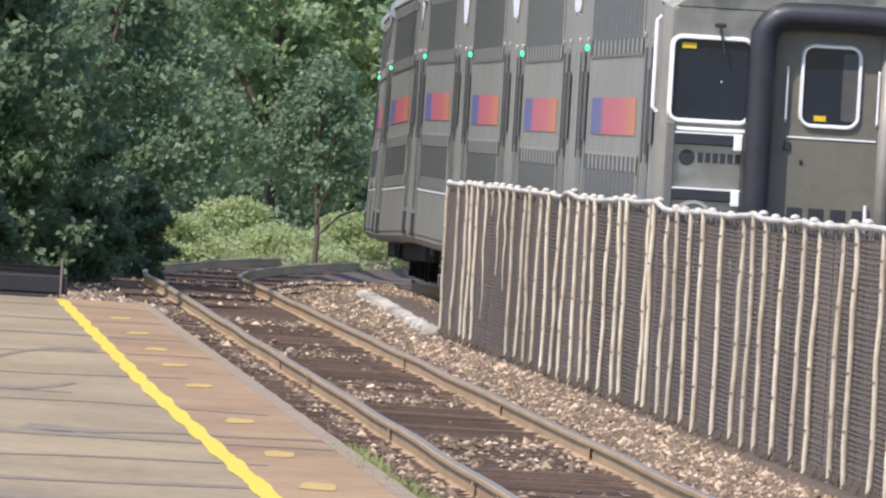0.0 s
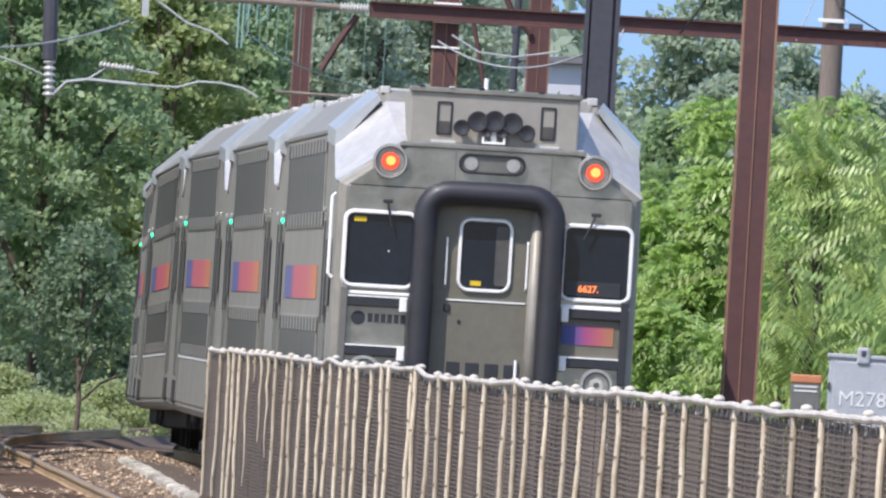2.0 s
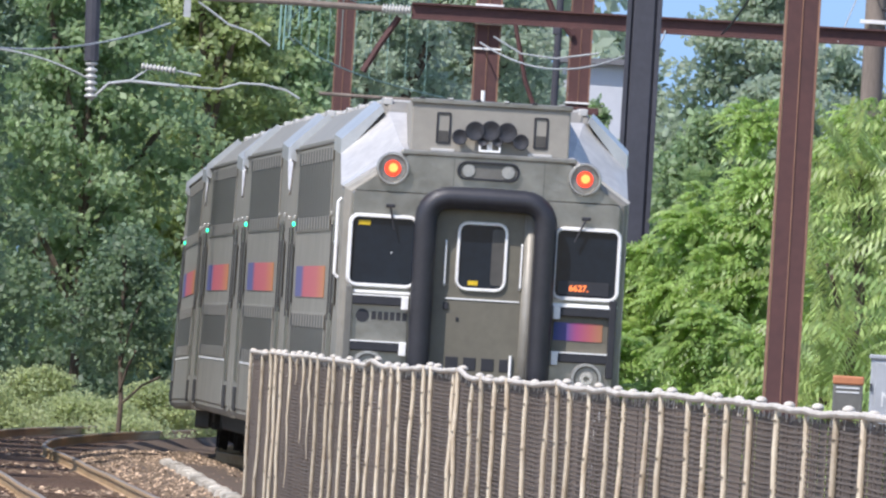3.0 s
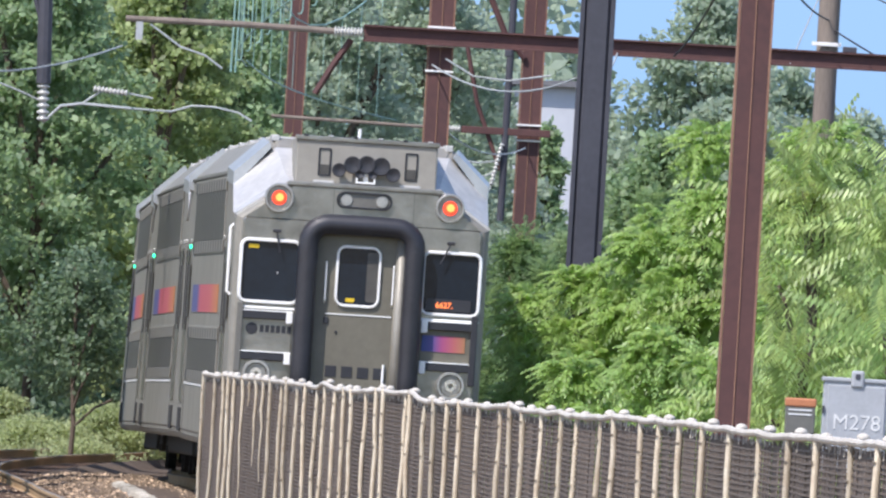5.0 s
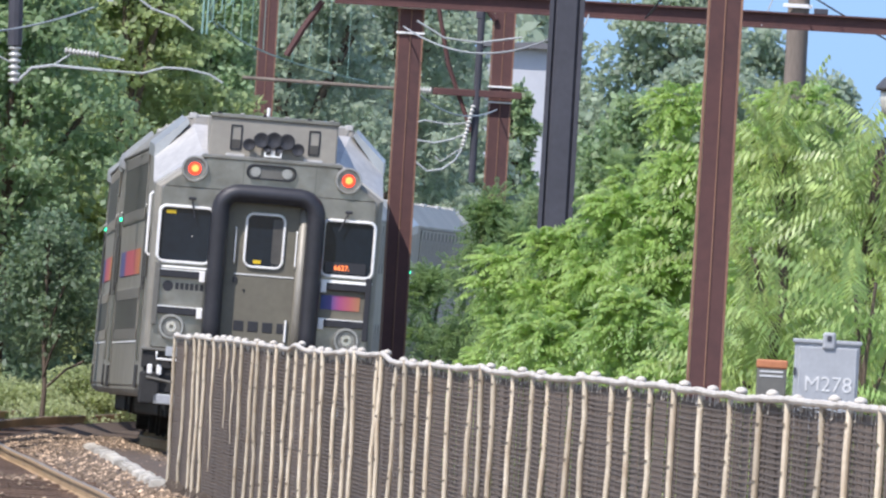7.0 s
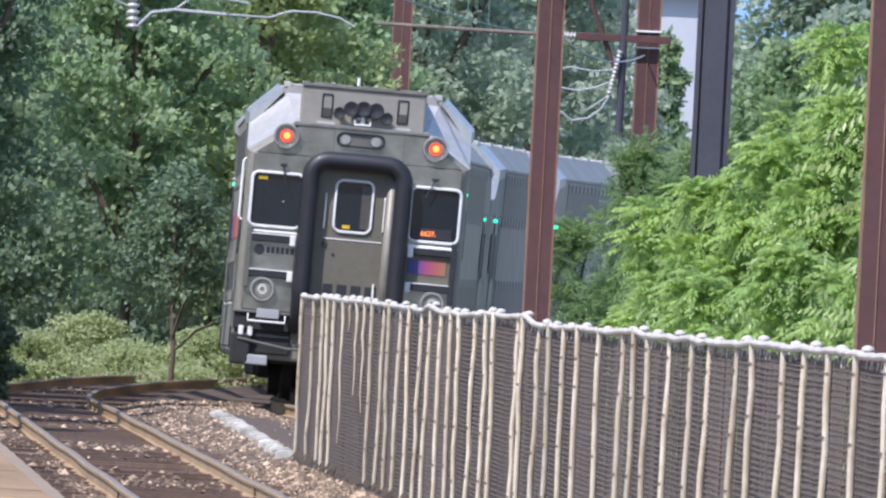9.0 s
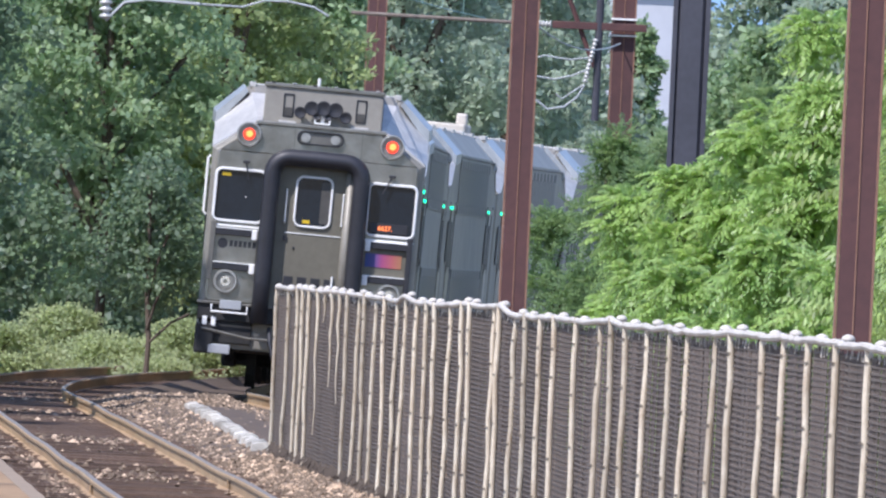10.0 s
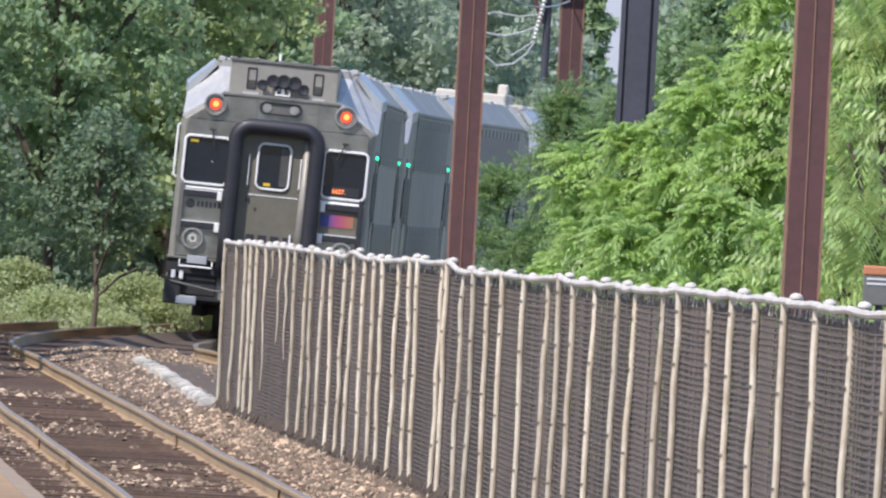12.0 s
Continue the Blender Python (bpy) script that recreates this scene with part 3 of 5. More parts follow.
                mid = ((x + x2) / 2, (y + y2) / 2)
                loft(bm, [[(px + 0.023, py, zz + d + dz + b) for dz in (0, 0.011)] + [(px + 0.030, py, zz + d + dz + b) for dz in (0.011, 0)] for (px, py), b in (((x, y), 0), (mid, -abs(e) * 0.6), ((x2, y2), 0))])
            part("wire_mesh", bm, "fence_wire", t)
    tagged(part("wire_fringe", ends, "fence_mesh", t, "ragged wire ends at the foot"), kind="stuff")
    tagged(part("wire_fringe", ties_up, "white_rail", t, "pale wire ends under the rail"), kind="stuff")
    return t


fence()


# ---- catenary ----
def h_column(x, y, z0, z1, w, d, label, bands=()):
    t = thing("catenary_pole", pose(x, y, z0), label, "catenary pole", "catenary poles")
    h = z1 - z0
    part("web", boxes((-0.012, 0.012, -d / 2 + 0.02, d / 2 - 0.02, 0, h)), "rust_steel", t)
    for s in (-1, 1):
        # flanges in a paler, oranger rust that paints the sun on the edges
        part("flange", boxes((s * w / 2 - 0.012, s * w / 2 + 0.012, -d / 2, d / 2, 0, h), bevel=0.004), "lit_pale_rust", t)
    part("face_plate", boxes((-w / 2 + 0.014, w / 2 - 0.014, -d / 2 + 0.006, -d / 2 + 0.018, 0, h)), "rust_steel", t)
    part("base_plate", boxes((-w, w, -d, d, -0.02, 0.04), bevel=0.01), "rust_steel", t)
    bm = bmesh.new()
    tube(bm, [(0, -d / 2 + 0.0, 0.2), (0.004, -d / 2, h * 0.5), (0, -d / 2, h - 0.2)], 0.008, 6)
    part("ground_wire", bm, "lit_pale_rust", t, "pale earthing wire down the column")
    for z in bands:
        part("clamp_band", boxes((-w / 2 - 0.03, w / 2 + 0.03, -d / 2 - 0.03, -d / 2 + 0.01, z - z0 - 0.015, z - z0 + 0.015), bevel=0.005), "window_trim", t)
    return t


t = h_column(5.60, 232, -0.35, 6.46, 0.345, 0.34, "rust-red steel H-column beside the far track")
part("cap_plate", boxes((-0.30, 0.36, -0.2, 0.2, 6.80, 6.86), bevel=0.01), "box_grey", t, "grey cap plate with cable clamps")
h_column(3.10, 312, -0.6, 11.0, 0.345, 0.34, "rust-red steel H-column carrying a long cross-arm", (6.46, 6.72, 6.1))
t = h_column(5.24, 370, -0.8, 12.5, 0.36, 0.34, "weathered rust-red steel column farther up the line", (5.72, 5.98))
part("upper_arm", boxes((-1.7, 0.5, -0.26, -0.18, 9.38, 9.55), bevel=0.01), "rust_steel", t)
bm = bmesh.new()
tube(bm, [(-1.0, -0.24, 9.4), (-0.5, -0.24, 8.3), (-0.15, -0.2, 7.9)], 0.055, 6)
part("knee_brace", bm, "rust_steel", t)
bm = bmesh.new()
tube(bm, [(-0.40, -0.3, 5.15), (-0.39, -0.3, 7.5), (-0.38, -0.25, 9.4)], 0.062, 10)
part("drop_tube", bm, "dark_steel", t, "dark steel drop tube")
bm = bmesh.new()
tube(bm, [(-1.15, -0.24, 8.2), (-0.9, -0.24, 7.1), (-0.45, -0.24, 6.0)], 0.04, 6)
part("diagonal_strut", bm, "rust_steel", t)
h_column(1.56, 450, -0.9, 9.6, 0.36, 0.34, "distant rust-red steel column among the trees", ())
t = thing("pole", pose(4.92, 290, -0.4), "thick dark steel pole rising from the bushes", "pole")
bm = bmesh.new()
loft(bm, [[(a * 0.215, b * 0.2, z) for a, b in ((-1, -0.6), (-0.6, -1), (0.6, -1), (1, -0.6), (1, 0.6), (0.6, 1), (-0.6, 1), (-1, 0.6))] for z in (0, 11.4)])
part("shaft", bm, "dark_steel", t)
for s in (-1, 1):
    part("corner_angle", boxes((s * 0.2 - 0.03, s * 0.2 + 0.03, -0.215, -0.15, 0, 11.4), bevel=0.005), "dark_steel", t)
t = thing("utility_pole", pose(9.2, 335, -0.5), "weathered grey wooden utility pole with wires", "pole")
bm = bmesh.new()
tube(bm, [(0, 0, 0), (0.01, 0, 4), (0, 0, 8), (0.02, 0, 11.5)], 0.19, 14, 0.15)
part("shaft", bm, "grey_wood", t, smooth=True)
part("cross_bar", boxes((-1.1, 1.0, -0.24, -0.16, 8.62, 8.72), bevel=0.01), "grey_wood", t)
part("bracket", boxes((-0.24, 0.2, -0.22, -0.17, 7.6, 7.66), bevel=0.006), "window_trim", t)


def insulator(parent, pts, r=0.06, n=7):
    """A string of sheds along two points."""
    a, b = Vector(pts[0]), Vector(pts[1])
    d = (b - a).normalized()
    side = d.orthogonal().normalized()
    up = d.cross(side)
    rings = []
    for i in range(n):
        for q, o in ((0.5, 0.0), (1.0, 0.3), (1.0, 0.5), (0.5, 0.8)):
            p = a + (b - a) * ((i + o) / n)
            rings.append([p + (side * math.cos(k) + up * math.sin(k)) * r * q for k in (2 * math.pi * j / 10 for j in range(10))])
    bm = bmesh.new()
    loft(bm, rings)
    return part("insulator", bm, "insulator", parent, "white ribbed insulator", smooth=True)


def bar(parent, name, pts, r, mat, n=6, label=""):
    bm = bmesh.new()
    tube(bm, pts, r, n)
    return part(name, bm, mat, parent, label)


# long cross-arm clamped to the second column
t = thing("cross_arm", pose(2.98, 311.72, 6.58), "long rust-red steel cross-arm with a white insulator", "cross-arm", "cross-arms")
bm = bmesh.new()
prof = [(-0.09, -0.12), (0.09, -0.12), (0.09, -0.095), (0.015, -0.09), (0.015, 0.09), (0.09, 0.095), (0.09, 0.12), (-0.09, 0.12), (-0.09, 0.095), (-0.015, 0.09), (-0.015, -0.09), (-0.09, -0.095)]
part("beam", loft(bm, [[(x, a, b) for a, b in prof] for x in (-0.98, 3.0, 6.0, 9.5)]), "rust_steel", t)
insulator(t, [(-1.4, 0, 0.0), (-0.98, 0, 0.0)], 0.075, 9)
bar(t, "tube_arm", [(-4.35, 0, 0.01), (-2.6, 0, 0.02), (-1.4, 0, 0.0)], 0.045, "grey_wood", 8)
part("hanger", boxes((-4.2, -4.1, -0.03, 0.03, -0.28, 0.0)), "grey_wire", t)
part("bracket", boxes((5.8, 6.0, -0.05, 0.05, 0.12, 0.2), bevel=0.01), "dark_steel", t)
part("bracket", boxes((1.03, 1.13, -0.1, 0.1, -0.22, -0.12), bevel=0.01), "dark_steel", t)
bar(t, "brace", [(7.0, 0, -0.12), (7.2, 0, -0.35), (7.35, 0, -0.75)], 0.05, "rust_steel")
bar(t, "brace", [(-1.15, 0.1, -0.1), (-1.4, 0.1, -0.5), (-1.62, 0.1, -0.9)], 0.05, "rust_steel")
bar(t, "jumper", [(-4.0, 0, -0.05), (-3.55, 0, -0.35), (-3.2, 0, -0.45), (-2.95, 0, -0.62)], 0.016, "grey_wire")
bar(t, "jumper", [(0.2, -0.05, -0.3), (0.6, -0.05, -0.52), (1.1, -0.05, -0.56), (1.7, -0.05, -0.45)], 0.014, "grey_wire")
# second arm on the third column
t = thing("cross_arm", pose(5.20, 369.7, 5.85), "thin steel cross-arm on the farther column", "cross-arm", "cross-arms")
part("beam", boxes((-1.1, 0.4, -0.05, 0.05, -0.06, 0.06), bevel=0.01), "rust_steel", t)
insulator(t, [(-1.55, 0, 0.0), (-1.1, 0, 0.0)], 0.06, 8)
bar(t, "tube_arm", [(-4.3, 0, 0.04), (-1.5, 0, 0.0)], 0.03, "grey_wood", 8)
insulator(t, [(-0.40, -0.1, -0.2), (-0.55, -0.1, -0.92)], 0.045, 11)
bar(t, "jumper", [(-0.55, -0.1, -0.95), (-0.66, -0.1, -1.14), (-0.86, -0.1, -1.30), (-1.12, -0.1, -1.35), (-1.38, -0.1, -1.16)], 0.018, "grey_wire")
bar(t, "jumper", [(-0.52, -0.1, -0.70), (-0.75, -0.1, -0.80), (-1.03, -0.1, -0.87), (-1.48, -0.1, -0.82)], 0.016, "grey_wire")
bar(t, "jumper", [(-0.55, -0.1, -0.93), (-0.72, -0.1, -1.05), (-0.9, -0.1, -1.18), (-1.0, -0.1, -1.1)], 0.014, "grey_wire")
bar(t, "jumper", [(-0.45, -0.1, -0.5), (-0.8, -0.1, -0.55), (-1.2, -0.1, -0.5), (-1.6, -0.1, -0.62)], 0.014, "grey_wire")
# upper gantry beam over the tracks with the drop tube of the near line
t = thing("gantry_beam", pose(2.98, 311.75, 8.9), "rust-red gantry beam over the tracks with drop tubes", "gantry")
part("beam", boxes((-6.5, 5.5, -0.1, 0.1, -0.15, 0.15), bevel=0.01), "rust_steel", t)
bar(t, "drop_tube", [(-5.55, 0, 0), (-5.5, 0, -2.0), (-5.46, 0, -3.3)], 0.105, "dark_steel", 10)
bar(t, "brace", [(-6.3, 0, 0), (-5.55, 0, -2.4)], 0.035, "dark_steel")
insulator(t, [(-5.46, 0, -3.3), (-5.44, 0, -3.85)], 0.09, 6)
bar(t, "steady_arm", [(-5.44, 0, -3.85), (-5.2, -0.1, -3.6), (-4.9, -0.1, -3.55), (-4.2, -0.1, -3.58)], 0.022, "grey_wire")
insulator(t, [(-4.75, -0.1, -3.33), (-4.25, -0.1, -3.37)], 0.05, 9)
bar(t, "steady_arm", [(-4.25, -0.1, -3.37), (-3.9, -0.1, -3.42)], 0.014, "grey_wire")
bar(t, "steady_arm", [(-4.9, -0.1, -3.55), (-4.6, -0.1, -3.33)], 0.014, "grey_wire")
bar(t, "steady_arm", [(-4.2, -0.1, -3.58), (-3.64, 0, -3.59), (-3.34, 0, -3.49), (-3.02, 0, -3.49), (-2.69, 0, -3.55), (-2.49, 0, -3.66)], 0.015, "grey_wire")


def catenary(name, line, off, y0, y1, sag, z_m, z_c, label, n=34):
    """Messenger wire, contact wire and droppers of one span."""
    t = thing(name, Matrix(), label, "overhead wire", "overhead wires")

    def mes(y):
        q = (y - y0) / (y1 - y0)
        return z_m - sag * 4 * q * (1 - q) + fall(y)
    ys = [y0 + (y1 - y0) * i / n for i in range(n + 1)]
    bar(t, "messenger_wire", [(line(y) + off, y, mes(y)) for y in ys], 0.014, "copper_wire", 5)
    bar(t, "contact_wire", [(line(y) + off, y, z_c + fall(y)) for y in ys], 0.013, "copper_wire", 5)
    for y in ys[1:-1]:
        bar(t, "dropper", [(line(y) + off, y, mes(y)), (line(y) + off, y, z_c + fall(y))], 0.007, "copper_wire", 4)
    return t


catenary("overhead_wire", far_line, 0.0, 312, 372, 1.4, 9.6, 7.0, "green copper overhead wire with droppers over the far track", 8)
catenary("overhead_wire", far_line, 0.0, 372, 450, 2.0, 10.4, 7.1, "green copper overhead wire with droppers on the bend", 11)


def feeder_loop():
    """The slack loop of the feeder with its hooked droppers."""
    t = thing("overhead_wire", pose(0, 345, 0), "slack green copper feeder loop with hooked droppers", "overhead wire", "overhead wires")
    loop = [(0.28, 8.4), (0.34, 8.1), (0.47, 7.84), (0.74, 7.59), (1.01, 7.48), (1.31, 7.57), (1.52, 7.82), (1.70, 8.09), (1.85, 8.4)]
    bar(t, "loop", [(x, 0, z) for x, z in loop], 0.019, "copper_wire", 6)
    for x in (0.18, 0.25):
        bar(t, "riser", [(x, 0, 8.6), (x, 0, 7.4), (x - 0.01, 0, 6.3)], 0.017, "copper_wire", 5)
    for x, top, z in ((0.33, 8.1, 6.5), (0.46, 7.85, 6.65), (0.61, 7.7, 6.79), (0.75, 7.58, 6.93), (0.90, 7.52, 7.08), (1.06, 7.48, 7.17), (1.24, 7.55, 7.28), (1.45, 7.75, 7.42), (1.66, 8.0, 7.62)):
        bar(t, "dropper", [(x, 0, top), (x, 0, z + 0.06), (x - 0.02, 0, z), (x - 0.07, 0, z - 0.01)], 0.012, "copper_wire", 5)


feeder_loop()


def wire(pts, r, mat, label):
    t = thing("cable", Matrix(), label, "cable", "cables")
    (a, b), sag = (Vector(pts[0]), Vector(pts[1])), pts[2]
    bar(t, "strand", [a + (b - a) * (i / 16) - Vector((0, 0, sag * 4 * (i / 16) * (1 - i / 16))) for i in range(17)], r, mat, 5)


for a, b, sag, r, mat in (((9.2, 335, 7.5), (5.75, 232, 6.5), 0.1, 0.014, "black_wire"), ((9.2, 335, 8.6), (5.9, 232, 6.52), 0.1, 0.014, "black_wire"), ((9.2, 335, 7.4), (13.5, 330, 5.6), 0.2, 0.014, "black_wire"),
                          ((9.2, 335, 8.2), (15, 333, 7.2), 0.5, 0.012, "black_wire"), ((2.98, 312, 8.6), (9.2, 335, 8.7), 0.5, 0.012, "black_wire"),
                          ((4.95, 290, 6.0), (2.98, 312, 6.2), 0.35, 0.013, "grey_wire"), ((5.35, 232, 6.5), (6.4, 311.6, 6.5), 0.1, 0.014, "black_wire"),
                          ((4.95, 290, 6.1), (5.6, 311.7, 6.5), 0.2, 0.014, "grey_wire"), ((8.05, 311.7, 6.5), (9.2, 335, 8.3), 0.0, 0.012, "grey_wire"),
                          ((-4.0, 311.7, 5.7), (-2.4, 312, 5.3), -0.1, 0.014, "grey_wire"),
                          ((2.98, 312, 5.5), (5.2, 370, 5.6), 0.3, 0.012, "grey_wire"), ((-6, 300, 6.2), (-1.4, 311.7, 6.2), 0.55, 0.013, "grey_wire")):
    wire((a, b, sag), r, mat, "thin sagging cable strung between the poles")


# ---- train ----
W, TOP, CAR, PITCH = 1.58, 4.50, 25.9, 26.25


def hull(y, w, shoulder_z, flat, top, low=0.55):
    return [(-w + 0.06, y, low), (w - 0.06, y, low), (w, y, low + 0.12), (w, y, shoulder_z), (flat, y, top), (-flat, y, top), (-w, y, shoulder_z), (-w, y, low + 0.12)]


def lettering(parent, name, text, m, size, mat, label, bold=0.0):
    cu = bpy.data.curves.new(name, "FONT")
    cu.body, cu.size, cu.extrude, cu.align_x, cu.align_y, cu.offset = text, size, 0.003, "CENTER", "CENTER", bold
    tmp = new(name, cu)
    me = bpy.data.meshes.new_from_object(tmp.evaluated_get(bpy.context.evaluated_depsgraph_get()))
    bpy.data.objects.remove(tmp)
    me.materials.append(M[mat])
    ob = new(name, me)
    ob.parent = parent
    ob.matrix_basis = m
    return tagged(ob, label)


def window_row(t, s, name, z0, z1, n, y0, y1):
    """Separate panes in a row on the side s, each with a raised frame post."""
    step = (y1 - y0) / n
    x = s * (W + 0.003)
    lo, hi = sorted((x, x + s * 0.012))
    part(name + "_surround", boxes((lo, hi, y0 - 0.25, y1 + 0.25, z0 - 0.07, z1 + 0.07), bevel=0.005), "stainless_side", t, "grey window surround")
    # dark strips laid in as the shade between the clips
    for zz in (z0 + 0.03, z1 - 0.03):
        lo, hi = sorted((x + s * 0.010, x + s * 0.016))
        part(name + "_slot", boxes((lo, hi, y0 - 0.1, y1 + 0.1, zz - 0.075, zz + 0.075)), "decal_dark", t, "dark strip painted as shade between the window clips")
    lo, hi = sorted((x + s * 0.008, x + s * 0.014))
    pane_bm = boxes((lo, hi, 0.07, step - 0.07, z0, z1), bevel=0.003)
    me = bpy.data.meshes.new("pane")
    pane_bm.to_mesh(me)
    pane_bm.free()
    me.materials.append(M["window_band"])
    lo, hi = sorted((x + s * 0.012, x + s * 0.021))
    post_bm = boxes((lo, hi, -0.27, 0.27, 0.0, 0.15), bevel=0.003)
    mp = bpy.data.meshes.new("window_clip")
    post_bm.to_mesh(mp)
    post_bm.free()
    mp.materials.append(M["stainless_side"])
    for i in range(n):
        for nm, d, z in (("pane", me, 0.0), ("window_clip", mp, z0 - 0.05), ("window_clip", mp, z1 - 0.10)):
            ob = new(nm, d)
            ob.parent = t
            ob.location = (0, y0 + i * step, z)


def bogie(t, y):
    part("bogie_frame", boxes((-1.15, -0.98, y - 1.5, y + 1.5, 0.38, 0.62), (0.98, 1.15, y - 1.5, y + 1.5, 0.38, 0.62), (-1.0, 1.0, y - 0.25, y + 0.25, 0.4, 0.6), bevel=0.03), "dark_under", t)
    for dy in (-1.25, 1.25):
        for s in (-1, 1):
            bm = bmesh.new()
            loft(bm, [[(s * x, y + dy + r * math.cos(a), 0.42 + r * math.sin(a)) for a in (2 * math.pi * k / 22 for k in range(22))] for x, r in ((0.66, 0.45), (0.69, 0.45), (0.69, 0.42), (0.80, 0.42), (0.80, 0.34), (0.76, 0.3), (0.76, 0.1))])
            w = part("wheel", bm, "dark_under", t)
            bm = bmesh.new()
            box(bm, s * 1.06 - 0.1, s * 1.06 + 0.1, y + dy - 0.16, y + dy + 0.16, 0.28, 0.58, 0.03)
            part("axle_box", bm, "dark_under", t)


def car_shell(t):
    low, mid = (3.50, 0.92, 3.95), (4.06, 1.12, TOP)
    bm = bmesh.new()
    loft(bm, [hull(0.0, W - 0.11, 3.45, 0.86, 3.90), hull(0.025, W - 0.055, 3.475, 0.89, 3.925), hull(0.075, W - 0.018, 3.49, 0.91, 3.94), hull(0.15, W, *low), hull(0.35, W, *low), hull(0.9, W, 3.52, 0.95, 4.02), hull(2.3, W, *mid), hull(CAR - 2.3, W, *mid), hull(CAR - 0.9, W, 3.52, 0.95, 4.02), hull(CAR, W, *low)])
    bmesh.ops.bevel(bm, geom=[e for e in bm.edges if abs(e.verts[0].co.y - e.verts[1].co.y) > 0.2 or max(v.co.y for v in e.verts) < 0.01], offset=0.035, segments=2, affect="EDGES")
    part("body", bm, "stainless_side", t)
    for a, b, c in ((0.12, 0.9, 1.9), (CAR - 0.12, CAR - 0.9, CAR - 1.9)):
        for s in (-1, 1):
            bm = bmesh.new()
            o = 0.016
            rows = [[(s * (W + o), a, 3.50 + o), (s * (0.92 + o), a, 3.95 + o), (s * 0.885, a, 3.95 + o)], [(s * (W + o), b, 3.52 + o), (s * (0.95 + o), b, 4.02 + o), (s * 0.885, b, 4.02 + o)], [(s * (W + o), c, 3.905 + o), (s * (1.071 + o), c, 4.363 + o), (s * 0.885, c, 4.363 + o)]]
            loft(bm, [[*p, (p[2][0], p[2][1], p[2][2] - 0.03), (p[1][0] - s * 0.02, p[1][1], p[1][2] - 0.03), (p[0][0] - s * 0.03, p[0][1], p[0][2] - 0.02)] for p in rows])
            part("roof_slope", bm, "sunlit_roof", t, "bare metal roof slope, sunlight put into its pale colour")
            # raised cover plate at the foot of the slope
            bm = bmesh.new()
            d0, d1 = (c - 0.1, c + 1.0) if c > a else (c + 0.1, c - 1.0)
            rows = []
            for d, off in ((d0, 0.02), (d1, 0.10)):
                px, pz = s * 0.69 * off, 0.72 * off
                rows.append([(s * W + px, d, 3.86 + pz), (s * W + px, d, 4.03 + pz), (s * 1.16 + px, d, 4.43 + pz), (s * 1.14, d, 4.38), (s * (W - 0.02), d, 3.88)])
            part("cover_plate", loft(bm, rows), "sky_tint_metal", t, "pale raised cover plate")
    # roof ribs and vents along the top edge
    for i in range(16):
        y = 3.2 + i * 1.3
        part("roof_rib", boxes((-1.12, 1.12, y - 0.03, y + 0.03, TOP - 0.01, TOP + 0.03), bevel=0.008), "sunlit_roof", t)
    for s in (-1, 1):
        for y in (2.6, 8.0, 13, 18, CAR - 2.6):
            part("roof_vent", boxes((s * 1.09 - 0.05, s * 1.09 + 0.05, y - 0.4, y + 0.4, TOP - 0.04, TOP + 0.04), bevel=0.012), "sunlit_roof", t)
        window_row(t, s, "upper", 3.10, 3.93, 12, 5.2, 20.6)
        window_row(t, s, "lower", 1.40, 2.02, 12, 5.2, 20.6)
        for y in (2.1, CAR - 3.5):
            x = s * W
            lo, hi = sorted((x + s * 0.002, x + s * 0.014))
            d = part("door", boxes((lo, hi, y, y + 1.35, 1.05, 3.15), bevel=0.004), "stainless", t, "sliding side door")
            lo, hi = sorted((x + s * 0.015, x + s * 0.026))
            part("door_window", boxes((lo, hi, y + 0.45, y + 0.9, 2.1, 2.9), bevel=0.004), "window_band", d)
            for yy in (y - 0.05, y + 1.4):
                part("door_gap", boxes((lo, hi - 0.004 if s > 0 else hi, yy - 0.035, yy + 0.035, 2.02, 3.1), bevel=0.004), "decal_dark", d)
            part("mid_window", boxes((lo, hi, y - 1.1, y - 0.35, 2.2, 2.9), bevel=0.01), "window_band", t)
        # coloured stripe panel
        x = s * (W + 0.004)
        if s < 0:
            part("stripe_panel", boxes((x - 0.006, x, 6.2, 19.6, 2.27, 2.63)), "side_vinyl", t, "vinyl panel shading from blue to red and orange")
        part("gutter", boxes((min(s * (W - 0.02), s * (W + 0.025)), max(s * (W - 0.02), s * (W + 0.025)), 2.6, CAR - 2.6, 4.02, 4.05), bevel=0.006), "panel_grey", t)
        # skirt panels and their seams
        lo, hi = sorted((s * (W + 0.001), s * (W + 0.01)))
        for y in (4.4, 21.4):
            part("seam", boxes((lo, hi, y - 0.04, y + 0.04, 0.7, 3.1)), "panel_grey", t)
        part("ledge", boxes((min(lo, s * W), max(hi, s * (W + 0.03)), 4.4, 21.4, 1.30, 1.33), bevel=0.004), "window_trim", t)
        part("skirt_step", boxes((min(s * W, s * (W + 0.02)), max(s * W, s * (W + 0.02)), 2.1, 3.5, 0.66, 0.98), bevel=0.01), "dark_under", t)
        part("skirt_step", boxes((min(s * W, s * (W + 0.02)), max(s * W, s * (W + 0.02)), CAR - 3.5, CAR - 2.1, 0.66, 0.98), bevel=0.01), "dark_under", t)
        # indicator lights over the doors
        x0, x1 = sorted((s * W, s * (W + 0.035)))
        for y in ((CAR - 3.9,) if s < 0 else (1.7, 2.4, CAR - 3.9)):
            part("indicator_light", boxes((x0, x1, y - 0.06, y + 0.06, 3.11, 3.17), bevel=0.02), "green_glow", t, "lit green door indicator")
